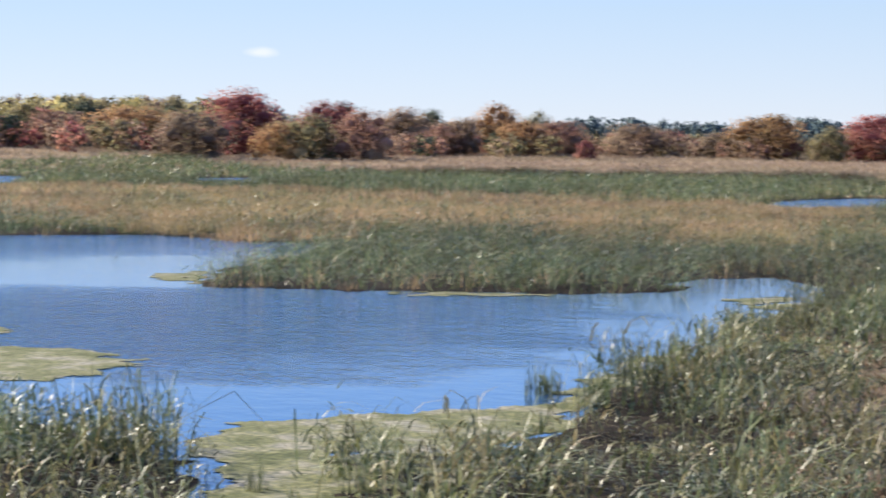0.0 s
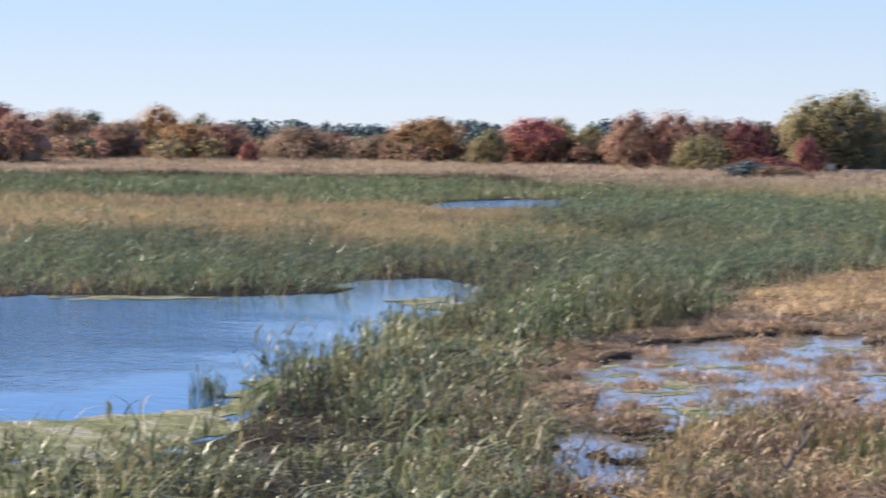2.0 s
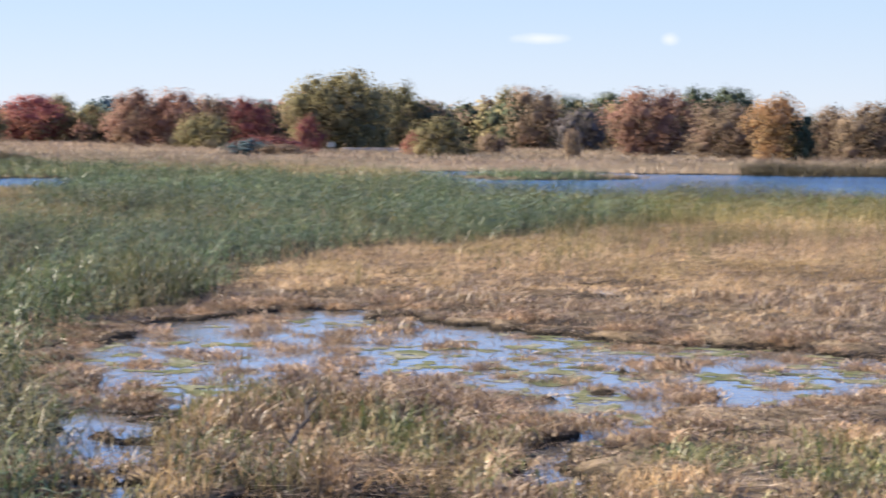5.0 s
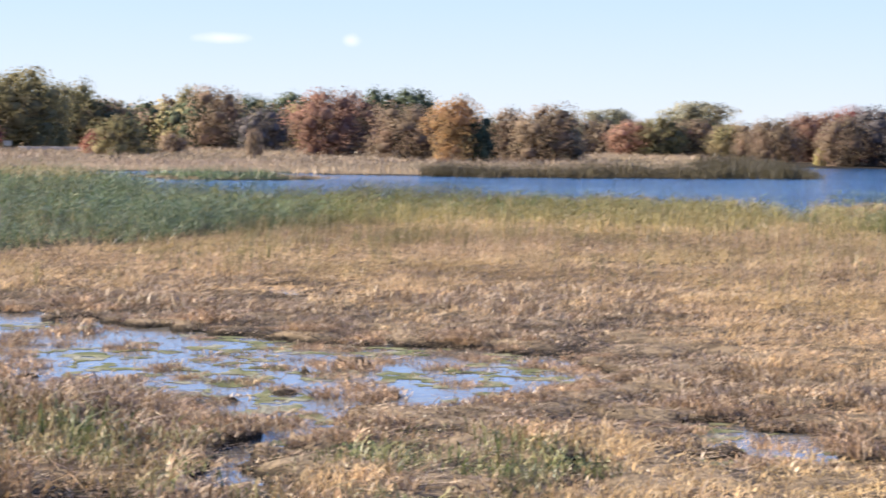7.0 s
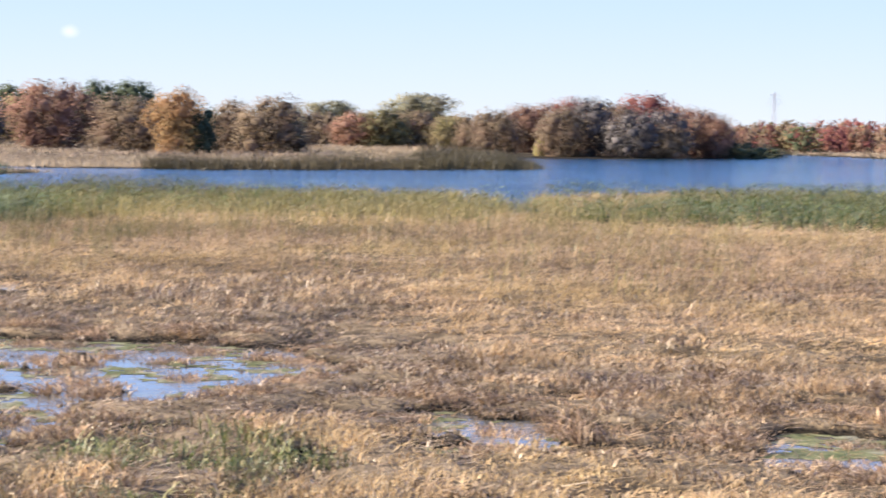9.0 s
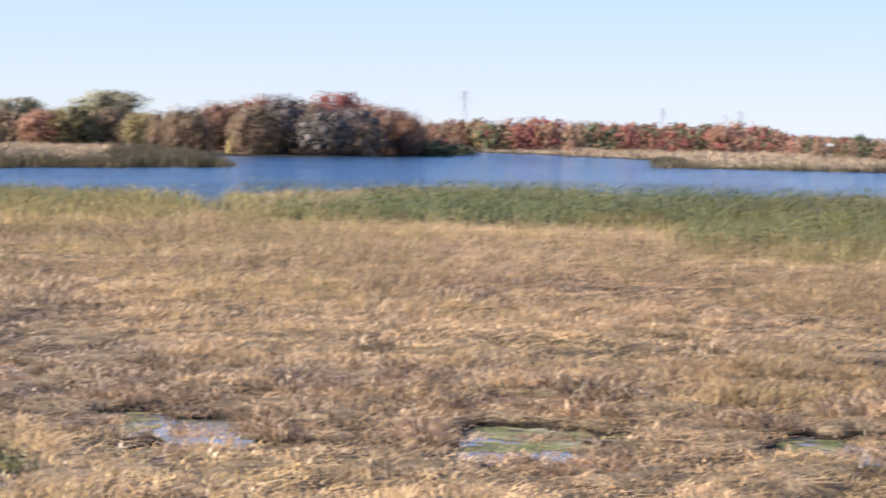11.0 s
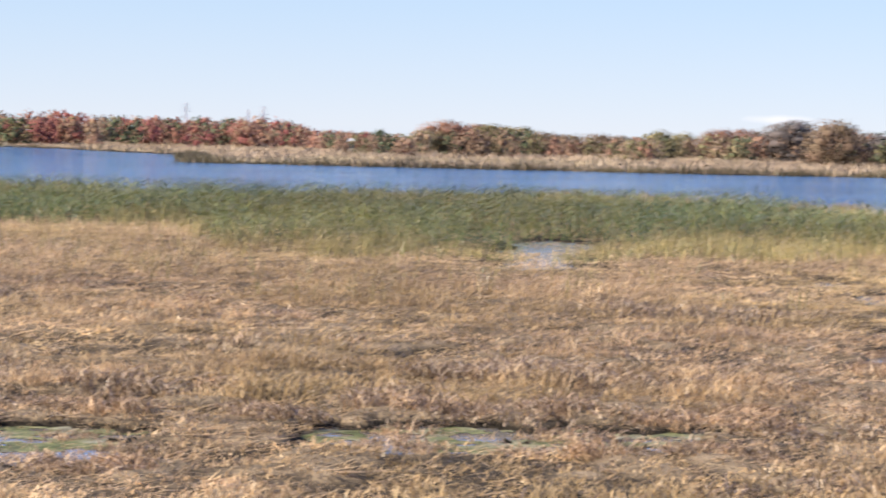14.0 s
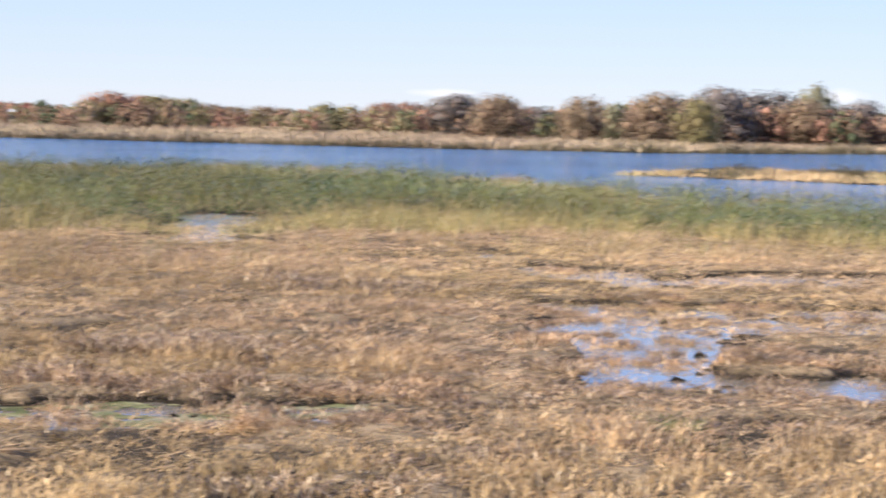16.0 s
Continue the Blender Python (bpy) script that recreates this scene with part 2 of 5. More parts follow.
BARK = plain_mat("bark", (0.05, 0.04, 0.03), (0.14, 0.11, 0.085), 3.0, 0.9, 0.03, 12.0)
def leaf_mat(name, low, high, patch, through_=0.5):
    """Foliage between two tones, with a share of leaves in the colours of patch."""
    mid = tuple((a + b) / 2 for a, b in zip(low, high))
    return plant_mat(name, [low, mid, high], patch, 0.15, through_, 0.4, 0.8, 0.1)


# autumn tones, greyed and lifted to carry the haze over distant trees
LEAF = {
    "red": leaf_mat("red_leaves", (0.225, 0.080, 0.085), (0.393, 0.157, 0.148), [(0.311, 0.153, 0.122), (0.384, 0.224, 0.156)]),
    "orange": leaf_mat("orange_leaves", (0.329, 0.187, 0.104), (0.490, 0.311, 0.165), [(0.333, 0.232, 0.123), (0.387, 0.292, 0.160)]),
    "rust": leaf_mat("rust_leaves", (0.262, 0.150, 0.118), (0.418, 0.252, 0.197), [(0.266, 0.190, 0.136), (0.343, 0.248, 0.177)]),
    "brown": leaf_mat("brown_leaves", (0.202, 0.157, 0.117), (0.346, 0.269, 0.196), [(0.259, 0.175, 0.133), (0.316, 0.229, 0.177)]),
    "olive": leaf_mat("olive_leaves", (0.190, 0.178, 0.098), (0.361, 0.320, 0.172), [(0.218, 0.179, 0.110), (0.328, 0.262, 0.159)]),
    "green": leaf_mat("dark_green_leaves", (0.053, 0.071, 0.046), (0.111, 0.135, 0.081), [(0.077, 0.084, 0.053), (0.128, 0.128, 0.077)], 0.15),
    # blue-green tone carries distance haze on the horizon woods, and shade on one bush
    "pine": leaf_mat("haze_shade_needles", (0.068, 0.104, 0.118), (0.109, 0.161, 0.176), [(0.076, 0.110, 0.117), (0.100, 0.138, 0.144)], 0.1),
    "pale": leaf_mat("pale_leaves", (0.244, 0.248, 0.165), (0.406, 0.388, 0.278), [(0.271, 0.250, 0.177), (0.352, 0.321, 0.235)]),
    "yellow": leaf_mat("yellow_leaves", (0.414, 0.352, 0.140), (0.495, 0.480, 0.218), [(0.393, 0.330, 0.161), (0.461, 0.400, 0.190)]),
    "grey": leaf_mat("grey_twigs", (0.108, 0.097, 0.099), (0.179, 0.161, 0.163), [(0.131, 0.105, 0.102), (0.167, 0.143, 0.135)], 0.15),
}

# ---- plan: shores and beds as bearing, distance ----
POND = [(-60, 150), (-47.5, 152), (-45.5, 152), (-43, 149), (-41.1, 143), (-39.6, 139), (-39, 138), (-41.0, 120), (-42.6, 106), (-42.8, 98),
        (-40.2, 97), (-38, 95), (-34, 94), (-31.8, 94), (-29.1, 96), (-27.7, 99), (-26.2, 101), (-26.0, 96), (-26.4, 88), (-27.6, 79),
        (-29, 68), (-30.6, 62), (-32.1, 57), (-33.5, 50.5), (-34.6, 47.5), (-36.5, 47), (-38.2, 46.6), (-39.2, 45), (-39.8, 36), (-40.8, 36), (-41.6, 44), (-43, 48.5), (-46, 53), (-48, 56), (-60, 56)]
LAKE = [(-14.2, 300), (-12.5, 240), (-11.8, 198), (-9.8, 186), (-7.6, 199), (-6.1, 204), (-3, 197), (-1.8, 199), (2.8, 193), (4.8, 184),
        (5.8, 164), (6.5, 197), (10.5, 208), (14.4, 210), (17.4, 203), (23, 204), (26.5, 208), (31.1, 205), (35.9, 191), (39, 175),
        (42, 160), (46.1, 152), (60, 155), (60, 420), (46, 415), (40.5, 364), (34.5, 350), (29.6, 350), (23.4, 354), (19, 362), (17.9, 360), (17.6, 446),
        (15, 490), (12.4, 548), (11.6, 470), (11.3, 450), (8.5, 436), (6.1, 424), (4.5, 400), (6.0, 330), (5.9, 319), (1.3, 306), (-3, 295), (-8.2, 302), (-11.9, 307)]
ISLET = [(38.65, 229), (41.3, 227), (46, 223), (60, 220), (60, 275), (46, 268), (42, 262), (39.1, 240)]
BAR = [(-12.4, 297), (-10, 298), (-8.0, 292), (-6.8, 284), (-7.4, 272), (-9, 262), (-11.5, 259), (-12.6, 270)]
STRIPS = [[(-42.2, 368), (-41, 368), (-41, 335), (-42.2, 343)], [(-60, 388), (-47, 388), (-47.2, 326), (-60, 326)],
          [(-26.4, 243), (-24.5, 256), (-22.7, 256), (-23.4, 222), (-26.2, 218)], [(-28.6, 104), (-26.6, 108), (-26.4, 99), (-28.6, 98)],
          [(26.8, 127), (27.8, 130), (29.2, 126), (28.3, 117), (28.1, 105), (27.1, 103)]]
WETS = [[(-23.6, 65), (-20.8, 73), (-17.7, 78), (-14.6, 80), (-12.3, 73), (-6, 67), (-0.2, 65), (1.6, 57), (-1.7, 52), (-5.9, 49), (-8.2, 43.5), (-10.3, 47),
         (-13.3, 52), (-18.3, 51), (-22.8, 51)],
        [(2.4, 50.5), (7, 50), (7.6, 45), (6.5, 42.5), (2.2, 43)], [(11.4, 42), (16.2, 41.5), (17.2, 47), (15.5, 49.5), (11.8, 49)]]
WETS += [[(37.2, 71), (38.9, 77.5), (42.4, 75), (42.6, 56), (48, 57), (48, 51), (37, 51)], [(20, 49), (34, 49.5), (33, 44), (21, 44)],
        [(35, 95), (40, 92), (41, 84), (36.5, 86)], [(15.6, 89), (17.2, 88), (17, 85), (15.6, 86)],
        [(14.6, 68.5), (17, 68), (17, 65.5), (14.8, 65.8)], [(21.4, 77), (22.6, 76.5), (22.4, 73), (21.5, 73)]]
WETS += [[(36.3, 63), (36.4, 75), (42, 78), (47, 78), (47, 66), (41.9, 65)], [(33, 92), (32.5, 95), (36, 101), (36.6, 97)], [(38, 84), (42.2, 95), (47, 95), (47, 89), (40, 83)],
         [(24.4, 70), (25.7, 69.5), (25.4, 66), (24.3, 66.5)], [(18.0, 88), (19.4, 87), (19.3, 83.5), (18.1, 84)], [(32.4, 102), (33.9, 100), (33.8, 92), (32.6, 94)],
         [(-9.2, 93), (-7.9, 91), (-8.0, 85.5), (-9.1, 86.5)], [(38.2, 90), (40.6, 87), (40.5, 81), (38.2, 83)]]
MATS = [[(-60, 72), (-47.5, 71), (-45.6, 70.5), (-43.9, 69), (-44.5, 64.5), (-46.2, 60.5), (-47.5, 62), (-60, 62)],
        [(-43.6, 107), (-42, 112), (-41.8, 110), (-41.8, 101), (-42.3, 101)], [(-60, 80), (-47.5, 79), (-47, 77.5), (-47.6, 76), (-60, 76)],
        [(-41, 51.6), (-39, 53.2), (-35.9, 54), (-33.4, 55), (-32, 59.5), (-31, 62.5), (-29.5, 67), (-28.6, 67), (-30, 58), (-33, 48), (-34.2, 44), (-35, 35), (-42.4, 35), (-42.6, 46)]]
MATS += [[(1.0, 50), (4, 50.5), (8.2, 50), (8, 45), (4, 45), (1.4, 45)], [(11, 48.5), (17, 49), (17.4, 45.4), (11.4, 44.8)],
        [(19.5, 49.6), (26, 50), (34, 51), (34, 45.4), (26, 45), (20, 45)], [(-22, 64), (-16, 77), (-12, 72), (-3, 66), (1.8, 58), (-2, 52), (-8, 46), (-14, 54), (-20, 54)],
        [(-27.8, 92.5), (-26.4, 95.5), (-25.6, 93), (-25.8, 85), (-26.6, 87)], [(-37, 95.4), (-32, 95), (-32, 93), (-37, 93.4)]]
GREENS = [[(-26, 56), (-21, 54), (-14, 47.5), (-14, 33), (-26, 33)], [(-16, 43), (-10.4, 43.5), (-8.4, 46.5), (-5, 48.2), (-1, 46.5), (1, 43.5), (1, 33), (-16, 33)], [(38.6, 46), (41.6, 45.5), (41.4, 42), (38.8, 42)]]
DEAD_STAND = [(-20, 48), (-16.5, 53), (-13, 53.5), (-11.6, 49), (-11, 46), (-11.6, 38), (-20, 38)]
# bearing, distance of the inner edge of the green beds
GREEN_IN = [(-60, 0), (-24.5, 0), (-23.2, 41), (-22.8, 66), (-22.0, 73), (-19.3, 80), (-18.3, 93), (-16.9, 105), (-14.6, 115), (-11.5, 124), (-8, 137),
            (-3, 150), (1.3, 150), (5.9, 152), (9, 146), (12.8, 140), (17.4, 136), (19, 113), (22, 109), (26.6, 107), (31.2, 113), (35, 116), (40, 114), (46, 110), (60, 110)]
RUSTY = [(-60, 170), (-47.5, 170), (-43, 160), (-40, 152), (-38, 142), (-35.3, 140), (-29, 139), (-25, 138), (-22.6, 150), (-22.2, 200), (-24.5, 218), (-30.6, 254), (-35.3, 278),
         (-41.4, 290), (-47.5, 326), (-60, 326)]
RUSTY_EDGE = [(-21, 285), (-17, 262), (-14.2, 250), (-11.6, 246), (-11.4, 262), (-13.6, 292), (-17, 318), (-21, 318)]
MEADOW_IN = [(-60, 500), (-47.5, 510), (-43, 560), (-39, 440), (-36.8, 410), (-30.6, 371), (-24.6, 347), (-20.8, 315), (-17, 312), (-14.6, 290), (-13.9, 285), (60, 250)]
UPLAND = [(-60, 5), (-47, 4.4), (-43, 3.2), (-38, 2.0), (-35, 2.3), (-30, 2.2), (-25, 1.3), (-20, 0.6), (-16, 0.3), (-7, 0.3), (60, 0.3)]


def table(rows, az):
    return np.interp(az, [r[0] for r in rows], [r[1] for r in rows])


def hash01(ix, iy, seed):
    h = (ix.astype(np.int64) * 374761393 + iy.astype(np.int64) * 668265263 + seed * 1442695041) & 0xFFFFFFFF
    h = ((h ^ (h >> 13)) * 1274126177) & 0xFFFFFFFF
    return ((h ^ (h >> 16)) & 0xFFFFFF) / float(0xFFFFFF)


def bumpy(x, y, size, seed=0, octaves=3):
    """Smooth noise of 0 to 1 over the plan, its largest lumps about size metres across."""
    total, amp, norm = 0.0, 1.0, 0.0
    for k in range(octaves):
        u, v = x / size * 2 ** k, y / size * 2 ** k
        iu, iv = np.floor(u), np.floor(v)
        fu, fv = u - iu, v - iv
        fu, fv = fu * fu * (3 - 2 * fu), fv * fv * (3 - 2 * fv)
        a, b = hash01(iu, iv, seed + k), hash01(iu + 1, iv, seed + k)
        c, d = hash01(iu, iv + 1, seed + k), hash01(iu + 1, iv + 1, seed + k)
        total = total + amp * ((a * (1 - fu) + b * fu) * (1 - fv) + (c * (1 - fu) + d * fu) * fv)
        norm += amp
        amp *= 0.5
    return total / norm


def inside(rows, x, y):
    """Signed distance in metres to a bed given by bearing and distance, positive within."""
    pts = [polar(a, d) for a, d in rows]
    # long runs along a bearing bow outwards with the circle
    best = np.full(x.shape, 1e9)
    odd = np.zeros(x.shape, bool)
    for p, q in zip(pts, pts[1:] + pts[:1]):
        ex, ey = q.x - p.x, q.y - p.y
        wx, wy = x - p.x, y - p.y
        h = np.clip((wx * ex + wy * ey) / (ex * ex + ey * ey + 1e-9), 0, 1)
        best = np.minimum(best, (wx - ex * h) ** 2 + (wy - ey * h) ** 2)
        if abs(ey) > 1e-9:
            cross = ((p.y <= y) != (q.y <= y)) & (wx < wy * ex / ey)
            odd ^= cross
    return np.where(odd, 1, -1) * np.sqrt(best)


def land_height(x, y):
    d = np.hypot(x, y)
    az = np.degrees(np.arctan2(x, y))
    shore = np.clip(d / 130, 0.5, 2.2)
    wob = (bumpy(x, y, 7, 3) - 0.5) * 3.2 * shore + (bumpy(x, y, 1.6, 9, 2) - 0.5) * 1.6
    wet = inside(POND, x, y)
    wet = np.maximum(wet, np.minimum(inside(LAKE, x, y), np.minimum(-inside(ISLET, x, y), -inside(BAR, x, y))))
    for s in STRIPS:
        wet = np.maximum(wet, inside(s, x, y))
    wet = wet + wob
    z = 0.075 + 0.06 * (bumpy(x, y, 3, 5) - 0.5) - np.clip((wet + 1.0) / 2.0, 0, 1) * 0.7
    # the dry beds stand a hand higher than the green ones
    z = z + 0.04 * np.clip((az + 23.5) / 1.5, 0, 1) * np.clip((table(GREEN_IN, az) - d) / 4, 0, 1) * (wet < -2)
    z = z - 0.045 * np.clip((-23.5 - az) / 1.5, 0, 1) * (d < 130)
    # shallow pools among the dead stands
    pool = np.full(x.shape, -50.0)
    for s in WETS:
        pool = np.maximum(pool, inside(s, x, y))
    across, along = np.radians(az) * 60, np.log(np.maximum(d, 1)) * 60
    lump = bumpy(across, along, 2.0, 21, 4) * 0.3 + bumpy(across, along * 0.5, 1.7, 23, 4) * 0.4 + bumpy(x, y, 0.8, 22, 2) * 0.3
    soak = np.clip((pool + 3.5 * np.clip(d / 70, 0.7, 2)) / (5.5 * np.clip(d / 70, 0.7, 2)), 0, 1)
    soak = soak * np.where(az > 30, 0.9, 1.0)
    soak = np.maximum(soak, (0.50 + 0.30 * np.clip((-8 - az) / 2, 0, 1)) * np.clip((64 - d) / 6, 0, 1) * np.clip((az + 24.5) / 1.5, 0, 1))
    soak = soak * np.where(inside(DEAD_STAND, x, y) > -0.5, 0.72, 1.0)
    dip = np.clip((soak * np.where(az > 35, 0.73, np.where(az > 1.8, 0.63, 0.66)) - lump) / 0.05 + 0.5, 0, 1)
    # mounds of old collapsed leaves
    mound = np.clip((bumpy(x, y, 1.8, 33, 2) - 0.38) / 0.30, 0, 1) * np.clip((az + 25) / 2, 0, 1) * np.clip((95 - d) / 30, 0.5, 1) * np.clip((125 - d) / 30, 0, 1)
    z = z - 0.40 * dip * soak + (1 - dip) * (0.22 - 0.06 * soak) * mound * mound * (3 - 2 * mound) * (wet < -2)
    z = np.where(d < 33, np.maximum(z, 0.12), z)               # firm ground round the lookout
    # the land rises gently towards the woods
    rise = np.clip((d - 380) / 240, 0, 1)
    z = z + table(UPLAND, az) * rise * rise * (wet < -2)
    hill = np.clip((-38 - az) / 5, 0, 1) * np.clip((d - 750) / 350, 0, 1)
    # behind the eastern woods the land falls away
    fall = 0.0065 * np.clip(d - 920, 0, None) * np.clip((az - 11) / 3, 0, 1)
    return z + 14 * hill - fall


def sheet(name, verts, faces, mat, smooth=False, normals=None):
    """One mesh object from arrays of places and of faces, all with the same number of corners."""
    me = bpy.data.meshes.new(name)
    verts, faces = np.asarray(verts, np.float32), np.asarray(faces, np.int32)
    n, k = faces.shape
    me.vertices.add(len(verts))
    me.vertices.foreach_set("co", verts.ravel())
    me.loops.add(n * k)
    me.loops.foreach_set("vertex_index", faces.ravel())
    me.polygons.add(n)
    me.polygons.foreach_set("loop_start", np.arange(0, n * k, k, dtype=np.int32))
    if smooth:
        me.polygons.foreach_set("use_smooth", np.ones(n, bool))
    me.materials.append(mat)
    me.update(calc_edges=True)
    if normals is not None:
        me.normals_split_custom_set_from_vertices(np.asarray(normals, np.float32))
    return new(name, me)


# ---- ground and water ----
def ring_grid(az, r):
    a, d = np.meshgrid(np.radians(az), r)
    return d * np.sin(a), d * np.cos(a)


def grid_faces(rows, cols, wrap):
    i, j = np.meshgrid(np.arange(rows - 1), np.arange(cols if wrap else cols - 1), indexing="ij")
    j2 = (j + 1) % cols
    return np.stack([i * cols + j, (i + 1) * cols + j, (i + 1) * cols + j2, i * cols + j2], -1).reshape(-1, 4)


az = np.concatenate([np.arange(-50, 50.01, 0.32), np.arange(54, 310, 6.0)])
r = np.concatenate([[0.0, 6, 14, 20, 28], np.geomspace(34, 130, 150), np.geomspace(131.5, 700, 110), np.geomspace(730, 4800, 14)])
gx, gy = ring_grid(az, r)
gz = land_height(gx, gy)
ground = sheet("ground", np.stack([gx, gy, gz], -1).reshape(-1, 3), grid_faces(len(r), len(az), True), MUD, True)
tagged(ground, "wet marsh soil, darkened as the shade at the foot of the reeds", "ground", kind="structure")

az = np.arange(0, 360, 3.0)
r = np.geomspace(2.0, 900, 40)
wx, wy = ring_grid(az, r)
water = sheet("water", np.stack([wx, wy, wx * 0.0], -1).reshape(-1, 3), grid_faces(len(r), len(az), True), WATER, True)
tagged(water, "blue rippled marsh water reflecting the sky", "water", kind="structure")
az = np.linspace(-24.6, 50, 60)
r = np.geomspace(30, 134, 40)
wx, wy = ring_grid(az, r)
water = sheet("pool_water", np.stack([wx, wy, wx * 0.0 + 0.005], -1).reshape(-1, 3), grid_faces(len(r), len(az), False), POOL, True)
tagged(water, "pale calm water in sheltered pools among dead leaves", "water", kind="structure")


# ---- reed beds ----
rng = np.random.default_rng(7)
BANDS = ((33, 60, 6.6, 11, 0.0133), (60, 90, 4.6, 11, 0.0157), (90, 140, 3.3, 9, 0.022), (140, 220, 2.0, 10, 0.034), (220, 360, 0.85, 6, 0.062), (360, 640, 0.18, 5, 0.14))


def spots(d0, d1, density):
    """Random places in the seen sector between two distances."""
    n = int(radians(98) / 2 * (d1 * d1 - d0 * d0) * density)
    d = np.sqrt(rng.uniform(d0 * d0, d1 * d1, n))
    a = rng.uniform(-49, 49, n)
    return d * np.sin(np.radians(a)), d * np.cos(np.radians(a)), a, d


def blades(x, y, z, tall, count, wide, spread, lean, droop, simple, flags=0.0, least=0.55, flat=0.0):
    """Vertices and triangles of tufts: count blades each, bending outwards; a share of them are short leaves hanging off the stems."""
    n = len(x) * count
    rep = lambda v: np.repeat(v, count)
    ang = rng.uniform(0, 2 * np.pi, n)
    off = np.sqrt(rng.uniform(0, 1, n)) * rep(np.broadcast_to(spread, x.shape))
    bx, by, bz = rep(x) + off * np.cos(ang), rep(y) + off * np.sin(ang), rep(z) - 0.04
    h = rep(tall) * rng.uniform(least, 1.1, n)
    tilt = rep(np.broadcast_to(lean, x.shape)) * (0.1 + 1.9 * rng.uniform(0, 1, n) ** 1.5) * h
    way = np.where(rng.uniform(0, 1, n) < 0.45, ang, rng.uniform(0, 2 * np.pi, n))
    dirx, diry = np.cos(way) + 0.5, np.sin(way) - 0.1
    face = rng.uniform(0, 2 * np.pi, n)
    w = wide * rng.uniform(0.6, 1.4, n)
    if flat:                                                   # bent leaves show their broad side upwards
        face = np.where(rng.uniform(0, 1, n) < flat, way + np.pi / 2 + rng.normal(0, 0.4, n), face)
    if flags:
        leaf = rng.uniform(0, 1, n) < flags
        bz = bz + np.where(leaf, h * rng.uniform(0.25, 0.85, n), 0.0)
        tilt = np.where(leaf, h * rng.uniform(0.2, 0.5, n), tilt)
        h = np.where(leaf, h * rng.uniform(-0.06, 0.3, n), h)
        face = np.where(leaf, way + np.pi / 2 + rng.normal(0, 0.5, n), face)
        w = np.where(leaf, w * 1.35, w)
    sx, sy = np.cos(face) * w, np.sin(face) * w
    b0 = np.stack([bx - sx, by - sy, bz], -1)
    b1 = np.stack([bx + sx, by + sy, bz], -1)
    tip = np.stack([bx + dirx * tilt, by + diry * tilt, bz + h * (1 - droop * rng.uniform(0, 1, n))], -1)
    base = np.arange(n)
    if simple == 1:
        m0 = np.stack([bx + dirx * tilt * 0.4 - sx * 0.8, by + diry * tilt * 0.4 - sy * 0.8, bz + (tip[:, 2] - bz) * 0.72], -1)
        m1 = np.stack([bx + dirx * tilt * 0.4 + sx * 0.8, by + diry * tilt * 0.4 + sy * 0.8, bz + (tip[:, 2] - bz) * 0.72], -1)
        v = np.stack([b0, b1, m0, m1, tip], 1).reshape(-1, 3)
        b = base * 5
        return v, np.stack([b, b + 1, b + 3, b, b + 3, b + 2, b + 2, b + 3, b + 4], -1).reshape(-1, 3)
    if simple:
        v = np.stack([b0, b1, tip], 1).reshape(-1, 3)
        return v, np.stack([base * 3, base * 3 + 1, base * 3 + 2], -1)
    # a leaf that rises, arches over and hangs its tip
    k1, k2 = rng.uniform(0.25, 0.45, n), rng.uniform(0.7, 0.95, n)
    out1, out2 = 0.18 * tilt, 0.55 * tilt
    rows = [b0, b1]
    for out, up, wk in ((out1, h * (0.45 + 0.3 * k1), 0.95), (out2, h * (0.62 + 0.3 * k2), 0.75)):
        cx, cy, cz = bx + dirx * out, by + diry * out, bz + up
        rows += [np.stack([cx - sx * wk, cy - sy * wk, cz], -1), np.stack([cx + sx * wk, cy + sy * wk, cz], -1)]
    v = np.stack(rows + [tip], 1).reshape(-1, 3)
    b = base * 7
    f = np.stack([b, b + 1, b + 3, b, b + 3, b + 2, b + 2, b + 3, b + 5, b + 2, b + 5, b + 4, b + 4, b + 5, b + 6], -1)
    return v, f.reshape(-1, 3)


